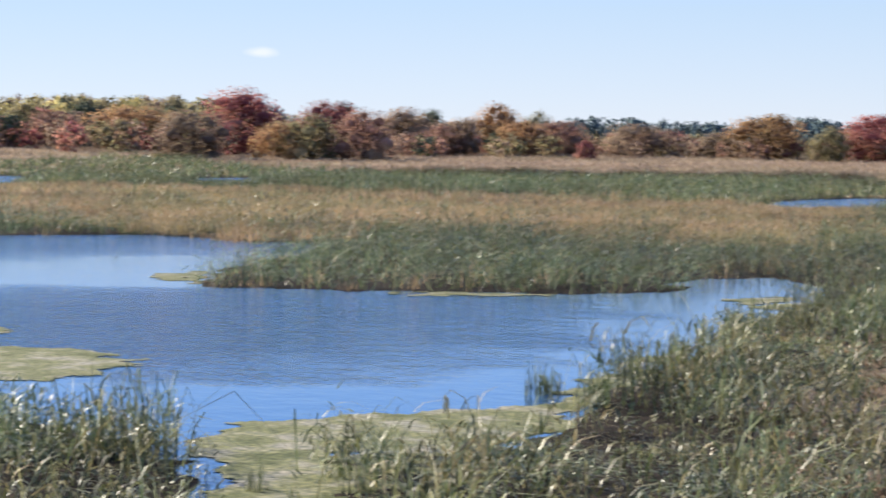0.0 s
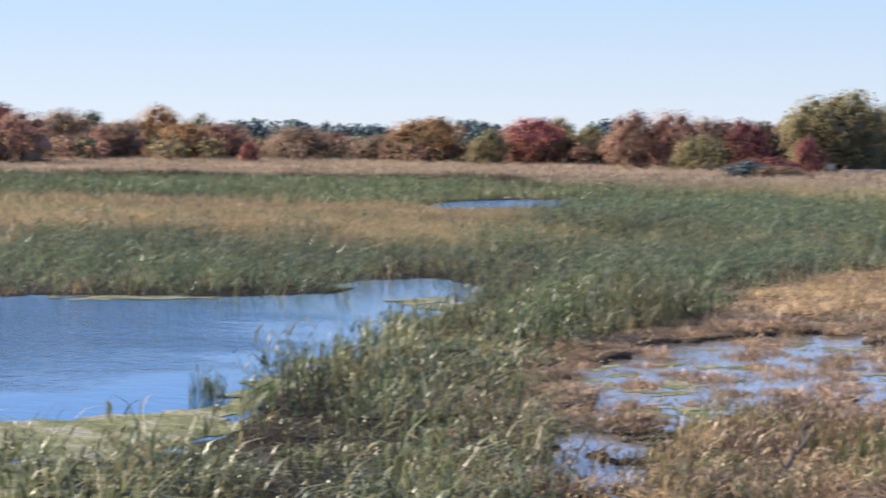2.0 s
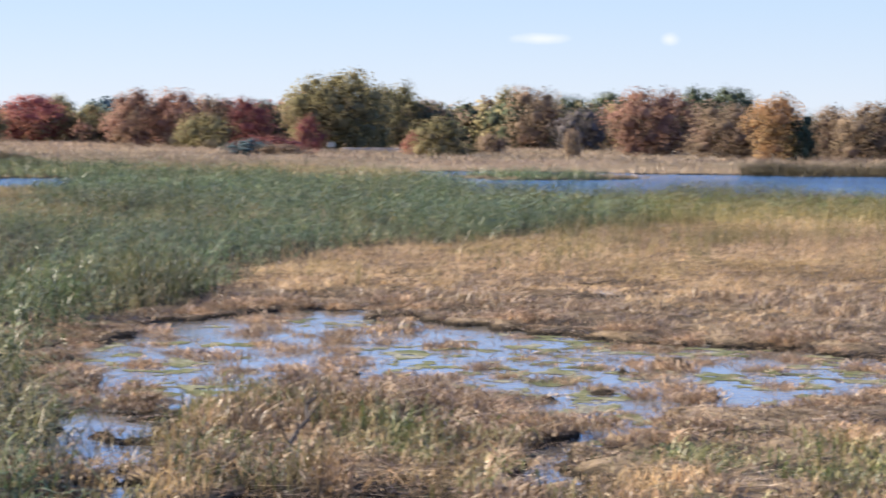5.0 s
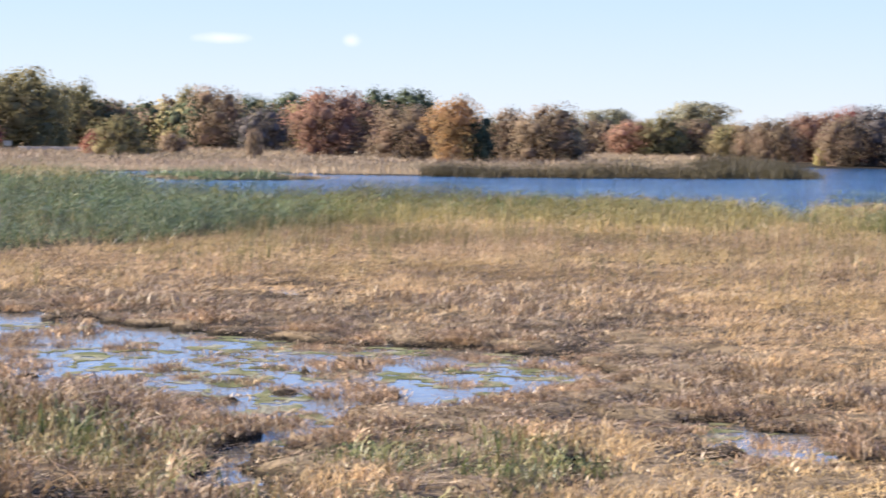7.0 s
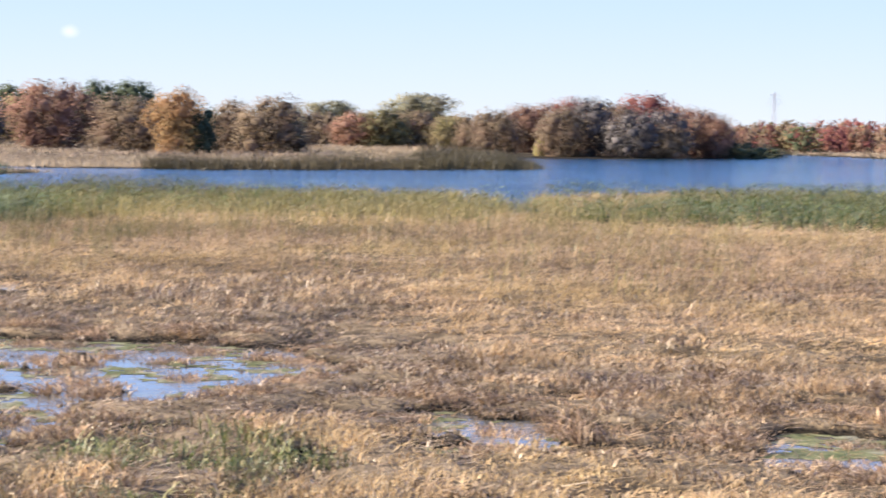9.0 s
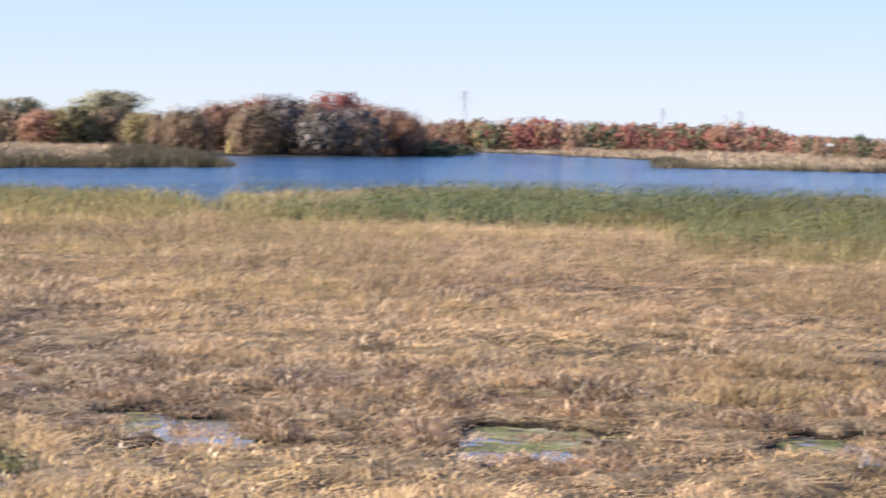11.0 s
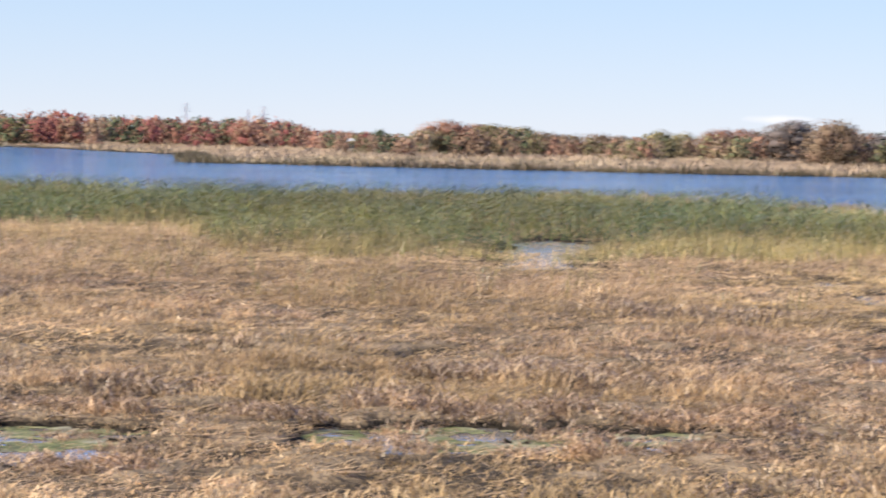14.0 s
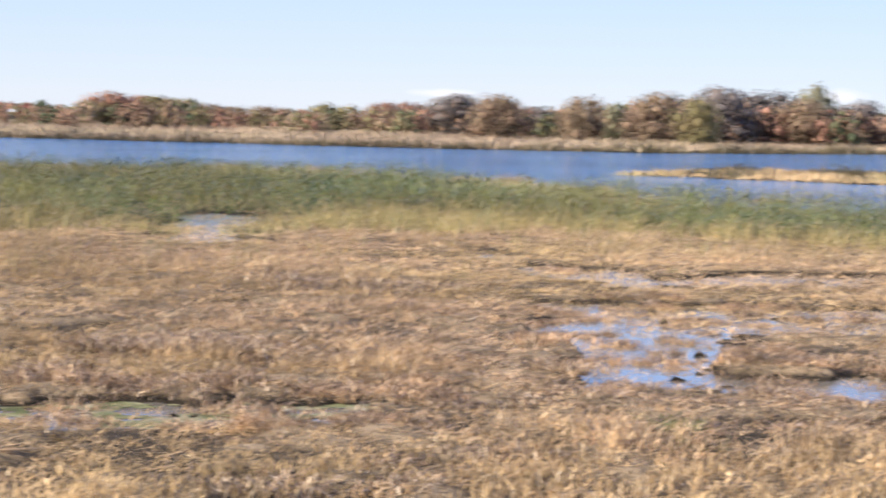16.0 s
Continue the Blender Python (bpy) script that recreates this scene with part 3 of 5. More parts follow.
def zones(x, y, a, d):
    """Which bed each place belongs to; 0 is open water or bare."""
    az = a + (bumpy(x, y, 14, 31) - 0.5) * 1.2
    dd = d * (1 + (bumpy(x, y, 9, 41) - 0.5) * 0.10)
    z = np.full(x.shape, 2)                                    # straw
    z[dd > table(GREEN_IN, az)] = 1                            # cattail
    fringe = (az > 16) & (dd > table(GREEN_IN, az)) & (dd < table(GREEN_IN, az) + 3 + 14 * bumpy(x, y, 16, 45))
    z[fringe] = 7
    olive = (az > -10) & (az < 20) & (d > 120) & (z == 2)
    z[olive & (bumpy(x, y, 11, 55) > 0.72)] = 7
    z[(inside(RUSTY, x, y) + (bumpy(x, y, 12, 61) - 0.5) * 26 + (bumpy(x, y, 40, 63) - 0.5) * 30) > 0] = 4
    far = (d + (bumpy(x, y, 25, 65) - 0.5) * 90 > table(MEADOW_IN, a)) & ((a < -14) | (d > 250))
    z[far] = 5
    z[inside(RUSTY_EDGE, x, y) + (bumpy(x, y, 14, 67) - 0.5) * 22 > 0] = 4
    belt = 36 + 54 * np.clip((7 - a) / 5, 0, 1) + 22 * (a > 7) + (bumpy(x, y, 8, 73) - 0.5) * 26
    near = (d < 66) & (z == 2)
    pool = np.full(x.shape, -50.0)
    for s in WETS:
        pool = np.maximum(pool, inside(s, x, y))
    z[near & (pool > -4)] = 3                                  # dead matted leaves
    z[(d < belt) & (z == 2) & (bumpy(x, y, 5, 71) > 0.36)] = 3
    z[(z == 2) & (d < 125) & (bumpy(x, y, 4, 75) > 0.55 + 0.05 * (a > 7) + 0.12 * (d > 90))] = 3
    z[(z == 3) & (d + (bumpy(x, y, 3, 77) - 0.5) * 5 < 47) & (a > -9) & (bumpy(x, y, 2.5, 79) > 0.38)] = 2
    z[(z == 3) & (a > 4) & (pool < -1.5) & (bumpy(x, y, 3, 78) > 0.50)] = 2
    z[(z == 2) & (d + (bumpy(x, y, 7, 85) - 0.5) * 40 < 84)] = 11
    z[((z == 2) | (z == 11)) & (inside(DEAD_STAND, x, y) > 0)] = 3
    g = bumpy(x, y, 4.5, 81)
    fresh = np.full(x.shape, -9.0)
    for p in GREENS:
        fresh = np.maximum(fresh, inside(p, x, y))
    z[(z >= 2) & (fresh + (g - 0.5) * 5 > 0) & (bumpy(x, y, 1.8, 83, 2) > 0.40)] = 8      # low green growth in front
    z[(z == 1) & (d < 75)] = 6                                 # fading cattail by the lookout
    z[(z == 6) & (a > -27) & (bumpy(x, y, 3.5, 91) > 0.63)] = 3
    pick = rng.uniform(0, 1, x.shape)
    z[(z == 4) & (pick < 0.1)] = 1
    z[(z == 1) & (pick > 0.94)] = 4
    z[(z == 1) & (a > 8) & (pick < 0.2)] = 7
    z[(z == 5) & (a > 3) & (pick < 0.3 - 0.2 * (a > 13))] = 9
    z[(z == 2) & (pick > 0.97)] = 7
    z[(z == 7) & (pick < 0.3)] = 2
    # straw and yellowing reeds run into one another towards the lake
    blend = np.clip((d - table(GREEN_IN, a) + 48) / 60, 0, 1) * np.clip((a + 13) / 4, 0, 1) * np.clip((12 - a) / 4, 0, 1)
    z[(z == 2) & (rng.uniform(0, 1, x.shape) < 0.62 * blend * (0.5 + bumpy(x, y, 10, 43)))] = 7
    z[(z == 7) & (blend > 0.2) & (rng.uniform(0, 1, x.shape) < 0.7 - 0.5 * blend)] = 2
    wet = np.minimum(inside(LAKE, x, y), -inside(ISLET, x, y))
    z[(d > 250) & (a > -4.5) & (wet > -13 + 8 * (a > 10))] = 9   # bank reeds, coloured dark as the shaded bank front
    z[(z == 9) & (a > 13) & (pick < 0.36)] = 5
    z[inside(ISLET, x, y) > -3] = 4
    z[(inside(ISLET, x, y) > -3) & (bumpy(x, y, 9, 69) > 0.55)] = 9
    z[(z == 1) & (a > -9 + (bumpy(x, y, 14, 47) - 0.5) * 8)] = 10
    thin = np.clip((table(GREEN_IN, a) + 46 - d) / 34, 0, 0.85) * np.clip((a + 10) / 4, 0, 1) * np.clip((8 - a) / 4, 0, 1)
    z[(z == 10) & (rng.uniform(0, 1, x.shape) < thin * (0.4 + 1.2 * bumpy(x, y, 9, 46)))] = 7
    z[(z == 7) & (thin > 0.3) & (bumpy(x, y, 7, 48) > 0.62)] = 2
    lakeside = inside(LAKE, x, y) + 14 * bumpy(x, y, 10, 49)
    z[(z == 10) & (lakeside > -2) & (a < 40) & (bumpy(x, y, 13, 57) > 0.42)] = 4
    z[(z == 5) & (a > -38.6) & (a < -24) & (d < table(MEADOW_IN, a) + 22 + (bumpy(x, y, 12, 59) - 0.5) * 30) & (pick < 0.8)] = 9
    bare = (a > -42.4) & (a < -35.4 + (bumpy(x, y, 3, 23) - 0.5) * 3) & (d > 47.2 + (bumpy(x, y, 2.5, 27) - 0.5) * 4) & (d < 60)
    z[bare & (bumpy(x, y, 1.2, 29) < 0.68)] = 0
    z[(a > 5) & (a < 11.6) & (d > 400)] = 0                     # the wood stands at the water there
    return z


def stature(x, y, a, d):
    """Plants stay low in front of the lookout, about the pools and by the open near shore of the pond."""
    s = np.ones(x.shape)
    s *= np.where((a > -22) & (d < 75), 0.75, 1.0)
    s *= 1 - 0.25 * np.clip((52 - d) / 6, 0, 1) * (a > -24) * np.clip((d - 45) / 3, 0, 1)
    open_shore = np.clip((a + 43.2) / 0.8, 0, 1) * np.clip((-34.2 - a) / 1.8, 0, 1) * np.clip((57 - d) / 3, 0, 1) * (0.55 + 0.45 * np.clip((d - 42.5) / 2.5, 0, 1))
    s *= 1 - 0.72 * open_shore
    s *= 1 - 0.34 * np.clip((a + 34.5) / 1.0, 0, 1) * np.clip((-28 - a) / 1.0, 0, 1) * np.clip((66 - d) / 3, 0, 1)
    s *= 1 - 0.4 * np.clip((a + 31) / 1.0, 0, 1) * np.clip((-24.5 - a) / 1.0, 0, 1) * np.clip((d - 56) / 4, 0, 1) * np.clip((96 - d) / 8, 0, 1)
    s *= 1 + 0.4 * np.clip((a + 13) / 3, 0, 1) * np.clip((d - 72) / 25, 0, 1) * np.clip((table(GREEN_IN, a) + 2 - d) / 8, 0, 1)
    s *= np.where(inside(ISLET, x, y) > -3, 0.75, 1.0)
    s *= np.where((a > 13) & (d > 300), np.interp(a, [13, 17, 26, 33], [0.65, 0.95, 1.0, 1.1]), 1.0)
    s *= np.where((inside(BAR, x, y) > -4) & (d < 302), 0.4, 1.0)
    # low by the pools and for some metres on their near side
    for w in WETS:
        by = inside(w, x, y)
        for step in (0.04, 0.08):
            by = np.maximum(by, inside(w, x * (1 + step), y * (1 + step)))
        s *= 1 - 0.62 * np.clip((by + 3) / 3, 0, 1)
    for w in STRIPS[:3] + STRIPS[4:]:
        by = inside(w, x, y)
        for step in (0.04, 0.08):
            by = np.maximum(by, inside(w, x * (1 + step), y * (1 + step)))
        s *= 1 - 0.6 * np.clip((by + 6) / 6, 0, 1)
    stand_in = inside(DEAD_STAND, x, y)
    return np.where(stand_in > -1, np.maximum(s, (0.5 + 1.5 * bumpy(x, y, 3, 97, 2)) * np.clip(stand_in + 1, 0, 1)), s)


BEDS = {1: ("cattail_bed", CATTAIL, "dense bed of grey-green cattails in the marsh", 1.5, 0.55, 0.45, 0.65),
        2: ("straw_bed", STRAW, "dry straw-coloured marsh grass", 0.72, 0.5, 1.0, 0.85),
        3: ("dead_leaf_mat", DEAD, "collapsed brown dead cattail leaves in shallow water", 0.50, 0.45, 1.45, 1.0),
        4: ("rusty_marsh_grass", ORANGE, "rusty tan marsh grass between green beds", 1.0, 0.45, 0.2, 0.3),
        5: ("reed_meadow", MEADOW, "faded pinkish reed meadow before the woods", 1.25, 0.8, 0.25, 0.5),
        6: ("fading_cattail_bed", NEAR_CATTAIL, "tall windblown cattails fading to tan by the pond", 1.85, 0.6, 0.8, 1.0),
        7: ("yellowing_reed_bed", FRINGE, "yellow-green reeds at the edge of the straw", 1.25, 0.45, 0.18, 0.3),
        8: ("low_green_growth", LOW_GREEN, "low olive and tan growth at the water's edge", 0.72, 0.45, 0.95, 0.95),
        11: ("straw_tangle", STRAW, "tangled pale straw and curled dead leaves", 0.62, 0.45, 1.15, 0.95),
        10: ("sedge_belt", SEDGE, "dense deep green sedge belt along the lake", 1.3, 0.55, 0.5, 0.8),
        9: ("bank_reed_bed", BANK, "olive brown reeds along the lake bank", 1.75, 0.8, 0.3, 0.6)}
FLAGS = {5: 0.5, 9: 0.5, 1: 0.84, 10: 0.8, 2: 0.6, 11: 0.3, 4: 0.3, 6: 0.88, 7: 0.45, 8: 0.55}
GAPS = {1: 0.33, 10: 0.25, 2: 0.28, 11: 0.33, 3: 0.33, 6: 0.38, 8: 0.30}
made = {k: [] for k in BEDS}
for d0, d1, density, count, wide in BANDS + ((252, 420, 2.4, 6, 0.055),):
    x, y, a, d = spots(d0, d1, density)
    z = land_height(x, y)
    kind = zones(x, y, a, d)
    if d0 == 252:                                              # the reeds stand closer along the banks
        kind[kind != 9] = 0
    gap = bumpy(x, y, 1.5, 200, 2)
    for k, (name, mat, label, tall, spread, lean, droop) in BEDS.items():
        keep = (kind == k) & (z > (-0.02 if k in (2, 3, 8, 11) else -0.05 if k in (1, 6, 10) else -0.22)) & ((d > 115) | (gap > GAPS.get(k, 0.0)))
        if not keep.any():
            continue
        px, py, pz = x[keep], y[keep], z[keep]
        h = tall * stature(px, py, a[keep], d[keep]) * ((0.12 if k in (1, 6, 10) else 0.25) + (0.32 + 0.75 * np.clip((a[keep] + 14) / 3, 0, 1) if k in (1, 10) else 0.35 * (a[keep] > -10) if k == 7 else 0.0) * (d[keep] > 88) + 0.6 * np.clip((bumpy(px, py, 6, 100 + k) - 0.5) * (2.0 if k in (1, 9, 10) else 1.0) + 0.5, 0, 1) + (0.95 if k in (1, 6, 10) else 0.75) * np.clip((bumpy(px, py, 2.6, 130 + k, 2) - 0.3) / 0.42, 0, 1) ** 1.3) * rng.uniform(0.75, 1.2, len(px)) * np.where(d[keep] < 115, 0.4 + 1.2 * gap[keep], 0.55 + 0.9 * gap[keep] if k in (1, 10) else 1.0)
        h = np.minimum(h, tall * (1.55 if k in (1, 10) else 1.3))
        if k == 9:
            h = h * (0.55 + 0.9 * bumpy(px, py, 11, 171)) * np.where((a[keep] > -4) & (a[keep] < 7), 1.25, 1.0)
        made[k].append(blades(px, py, pz, h, count if k not in (3, 6, 8, 11) or d0 > 80 else 8, wide * (1.6 if k == 3 else 1.3 if k == 11 else 1.2 if k in (6, 8) else 1.0), spread * (1 + d0 / 300), lean * (1.0 if d0 < 140 else 0.5), droop, 2 if d0 >= 90 else 0 if d0 < 60 or k in (1, 6) else 1, FLAGS.get(k, 0.0) * (1.0 if d0 < 220 else 0.5), 0.55 if d0 < 115 else 0.8, 0.75 if k in (2, 3, 11) else 0.0))
for k, (name, mat, label, *_) in BEDS.items():
    if made[k]:
        vs, fs, n = [], [], 0
        for v, f in made[k]:
            vs.append(v)
            fs.append(f + n)
            n += len(v)
        tagged(sheet(name, np.concatenate(vs), np.concatenate(fs), mat), label, "reeds", kind="stuff")


# old straw that lies flat in the far part of the dry beds
x, y, a, d = spots(66, 155, 2.8)
keep = np.isin(zones(x, y, a, d), (2, 3, 7, 11)) & (a > np.where(d < 85, 2, -20))
x, y = x[keep], y[keep]
v, f = blades(x, y, np.maximum(land_height(x, y), 0.0) + 0.10, np.full(len(x), 0.22), 6, 0.032, 0.7, 2.4, 0.9, 2, flat=0.9)
tagged(sheet("leaf_litter", v, f, STRAW), "flattened pale straw over the marsh ground", "leaf litter", kind="stuff")


# flattened leaves that lie over the wet ground
x, y, a, d = spots(33, 100, 4.5)
keep = (a > -25) & (rng.uniform(0, 1, len(x)) < np.where(d < 66, 1.0, 0.5))
x, y, d = x[keep], y[keep], d[keep]
z = land_height(x, y)
keep = ((z > 0.0) | (bumpy(x, y, 1.1, 301, 2) > 0.60)) & (zones(x, y, np.degrees(np.arctan2(x, y)), d) != 1)
x, y, z = x[keep], y[keep], np.maximum(z[keep], 0.0)
dry = np.degrees(np.arctan2(x, y)) + (bumpy(x, y, 9, 303) - 0.5) * 16 > 7
for some, mat, label in ((~dry, DEAD, "flattened brown leaves over the wet ground"), (dry, STRAW, "flattened straw over the ground")):
    v, f = blades(x[some], y[some], z[some] + 0.04, np.full(some.sum(), 0.18), 8, 0.024, 0.6, 2.4, 0.9, 2, flat=0.7)
    tagged(sheet("leaf_litter", v, f, mat), label, "leaf litter", kind="stuff")


# ---- floating algae ----
def algae_mat(rows, ragged):
    pts = [polar(a, d) for a, d in rows]
    x0, x1 = min(p.x for p in pts) - 1, max(p.x for p in pts) + 1
    y0, y1 = min(p.y for p in pts) - 1, max(p.y for p in pts) + 1
    step = 0.14 if ragged else 0.16
    x, y = np.meshgrid(np.arange(x0, x1, step), np.arange(y0, y1, step))
    edge = inside(rows, x, y) + (bumpy(x, y, 2.4, 15) - 0.5) * 2.6 + (bumpy(x, y, 0.9, 16) - 0.55) * 1.6
    if ragged:
        edge = np.minimum(np.minimum(edge + 1.0, 5 * (bumpy(x, y, 0.55, 18, 3) - (0.47 if rows[0][0] < 0 else 0.40))), 5 * (bumpy(x, y, 2.6, 19, 3) - (0.46 if rows[0][0] < 0 else 0.36)))
    else:
        edge = np.minimum(edge, 6 * (bumpy(x, y, 1.3, 14, 3) - (0.07 if rows[0][0] == -41 else 0.17)) + 3 * (bumpy(x, y, 0.5, 12, 2) - 0.5))
    ny, nx = x.shape
    f = grid_faces(ny, nx, False)
    f = f[(edge.ravel()[f] > 0).all(1)]
    z = (0.012 if ragged else 0.015) + (0.012 if ragged else 0.02) * bumpy(x, y, 0.8, 17) * np.clip(edge, 0, 1)
    used, inv = np.unique(f, return_inverse=True)
    v = np.stack([x, y, z], -1).reshape(-1, 3)[used]
    ob = sheet("algae_mat", v, inv.reshape(f.shape), ALGAE, True)
    return tagged(ob, "yellow-green algae mat floating on the pond", "algae", kind="stuff")


for rows in MATS:
    algae_mat(rows, rows[0][0] > -24 and rows[0][0] != -27.8)


# ---- trees ----
def leaf_cloud(rs, n, size, shape):
    """Leaf clumps on the lumps of a crown of height 1 and radius 1: corners and triangles."""
    # lumps set on a domed outline, larger ones below
    m = shape["lobes"]
    u = (np.arange(m) + rs.uniform(0, 1, m)) / m
    zc = shape["base"] + (1 - shape["base"]) * u * 0.86
    belly = shape["belly"]
    out = np.where(u > belly, np.sqrt(np.clip(1 - ((u - belly) / (1 - belly)) ** 2, 0.02, 1)), 0.72 + 0.28 * u / belly)
    an = np.arange(m) * 2.4 + rs.uniform(-0.4, 0.4, m)
    rr = out * rs.uniform(0.35, 0.72, m) * shape["reach"]
    big = (0.23 + 0.24 * out) * rs.uniform(0.75, 1.2, m)
    lobes = np.stack([rr * np.cos(an), rr * np.sin(an), zc, big], -1)
    share = big ** 2 / (big ** 2).sum()
    pick = rs.choice(m, n, p=share)
    v = rs.normal(size=(n, 3))
    v /= np.linalg.norm(v, axis=1)[:, None]
    rad = lobes[pick, 3] * (0.42 + 0.56 * rs.uniform(0, 1, n) ** 0.6)
    c = lobes[pick, :3] + v * rad[:, None] * np.array([1, 1, shape["squash"]])
    c[:, 2] = np.clip(c[:, 2], shape["base"] * 0.5, 1.0)
    c += rs.normal(size=(n, 3)) * 0.016
    whole = c - np.array([0, 0, 0.45])
    soft = 0.75 * v + 0.6 * whole / (np.linalg.norm(whole, axis=1)[:, None] + 0.1) + rs.normal(size=(n, 3)) * 0.22
    face = 0.45 * v + whole / (np.linalg.norm(whole, axis=1)[:, None] + 0.1) * 0.8 + rs.normal(size=(n, 3)) * 0.62
    t1 = np.cross(face, rs.normal(size=(n, 3)))
    t1 /= np.linalg.norm(t1, axis=1)[:, None]
    t2 = np.cross(t1, face)
    t2 /= np.linalg.norm(t2, axis=1)[:, None]
    turn = np.sign((np.cross(t1, t2) * soft).sum(1))[:, None]
    return c, t1 * -turn, t2, size * rs.uniform(0.6, 1.4, n), lobes, soft


SHAPES = {
    "round": dict(lobes=18, base=0.03, reach=0.95, belly=0.38, squash=0.55),
    "tall": dict(lobes=18, base=0.03, reach=0.9, belly=0.45, squash=0.45),
    "broad": dict(lobes=22, base=0.05, reach=1.0, belly=0.5, squash=0.42),
    "umbrella": dict(lobes=18, base=0.5, reach=1.0, belly=0.7, squash=0.22),
    "bush": dict(lobes=16, base=0.0, reach=0.95, belly=0.2, squash=0.7),
}


def ball(fine):
    bm = bmesh.new()
    bmesh.ops.create_icosphere(bm, subdivisions=fine, radius=1.0)
    v = np.array([p.co[:] for p in bm.verts])
    f = np.array([[p.index for p in q.verts] for q in bm.faces])
    bm.free()
    return v, f


BODY = {0: ball(1), 1: ball(1)}


def crown_mesh(rs, shape, tall, wide, n, size, fine):
    """A crown: dense lumps of foliage, roughened, with loose leaf clumps all over them."""
    c, t1, t2, s, lobes, soft = leaf_cloud(rs, n, size, shape)
    scale = np.array([wide / 2, wide / 2, tall])
    c = c * scale
    a, b = t1 * s[:, None], t2 * s[:, None]
    v = np.stack([c - a - b * 0.5, c + a - b * 0.5, c + b], 1).reshape(-1, 3)
    vs, fs, k = [v], [np.arange(3 * n).reshape(-1, 3)[:, ::-1]], 3 * n
    ns = [np.repeat(soft, 3, axis=0)]
    bv, bf = BODY[fine]
    for x, y, z, r in lobes:
        p = bv * rs.uniform(0.70, 1.0, (len(bv), 1)) * r * 0.44 * np.array([1, 1, shape["squash"]]) + np.array([x, y, z])
        p[:, 2] = np.clip(p[:, 2], 0.0, 1.0)
        vs.append(p * scale)
        fs.append(bf + k)
        ns.append(0.75 * bv + 0.6 * (p - np.array([0, 0, 0.45])))
        k += len(bv)
    nrm = np.concatenate(ns) / scale * 7.0
    return np.concatenate(vs), np.concatenate(fs), nrm / np.linalg.norm(nrm, axis=1)[:, None]


def limb(bm, p, q, r0, r1, sides=6):
    axis = (q - p).normalized()
    side = axis.orthogonal().normalized()
    other = axis.cross(side)
    rings = []
    for c, rad in ((p, r0), (q, r1)):
        rings.append([bm.verts.new(c + (side * math.cos(2 * math.pi * k / sides) + other * math.sin(2 * math.pi * k / sides)) * rad) for k in range(sides)])
    for k in range(sides):
        bm.faces.new((rings[0][k], rings[0][(k + 1) % sides], rings[1][(k + 1) % sides], rings[1][k]))
    bm.faces.new(rings[1])


def part(name, bm, mat, parent, label=""):
    me = bpy.data.meshes.new(name)
    bm.to_mesh(me)
    bm.free()
    me.materials.append(mat)
    ob = new(name, me)
    ob.parent = parent
    return tagged(ob, label)


TALL, WIDE = 14.0, 11.0
protos = {}
WORDS = {"red": "deep red", "orange": "orange", "rust": "rust-brown", "brown": "brown", "olive": "olive yellow", "green": "dark green",
         "pale": "pale greenish", "pine": "shade-darkened blue-green", "yellow": "bright yellow", "grey": "bare grey"}


def tree(kind, shape, az, d, h, w, variant=0):
    """A tree of height h and crown width w at a bearing and distance."""
    p = polar(az, d)
    p.z = float(land_height(np.array([p.x]), np.array([p.y]))[0]) - 0.1
    h = (h - p.z) * 1.17
    m = Matrix.Translation(p) @ Matrix.Rotation(radians(az * 37 % 360), 4, "Z") @ Matrix.Diagonal((w * 1.7 / WIDE, w * 1.7 / WIDE, h / TALL, 1))
    key = (kind, shape, variant)
    if key in protos:
        base = protos[key]
        s = Matrix.Diagonal((*base.scale, 1))
        return copy_thing(base, m @ s.inverted())
    rs = np.random.default_rng([ord(kind[0]), ord(kind[2]), ord(shape[0]), variant])
    bush = shape == "bush"
    ob = new("bush" if bush else "tree")
    what = "bush" if bush else "tree"
    tagged(ob, f"{WORDS[kind]} autumn {what} at the edge of the marsh", what, "trees round the marsh")
    bm = bmesh.new()
    top = TALL * 0.72
    lean = Vector((rs.uniform(-0.4, 0.4), rs.uniform(-0.4, 0.4), 0))
    limb(bm, Vector((0, 0, 0)), Vector((0, 0, TALL * 0.35)) + lean * 0.5, 0.34, 0.24)
    limb(bm, Vector((0, 0, TALL * 0.35)) + lean * 0.5, Vector((0, 0, top)) + lean, 0.24, 0.08)
    for k in range(7):
        z = TALL * rs.uniform(0.22, 0.62)
        an = rs.uniform(0, 2 * math.pi)
        reach = WIDE * rs.uniform(0.2, 0.36)
        limb(bm, Vector((0, 0, z)) + lean * 0.5, Vector((math.cos(an) * reach, math.sin(an) * reach, z + TALL * rs.uniform(0.1, 0.25))), 0.13, 0.04, 5)
    part("trunk", bm, BARK, ob)
    n = 7600 if shape in ("round", "tall", "broad") else 5200
    v, f, nrm = crown_mesh(rs, SHAPES[shape], TALL, WIDE, n, 0.15 if n > 6000 else 0.17, 1)
    crown = sheet("crown", v, f, LEAF[kind], True, nrm)
    crown.parent = ob
    ob.matrix_basis = m
    protos[key] = ob
    return ob


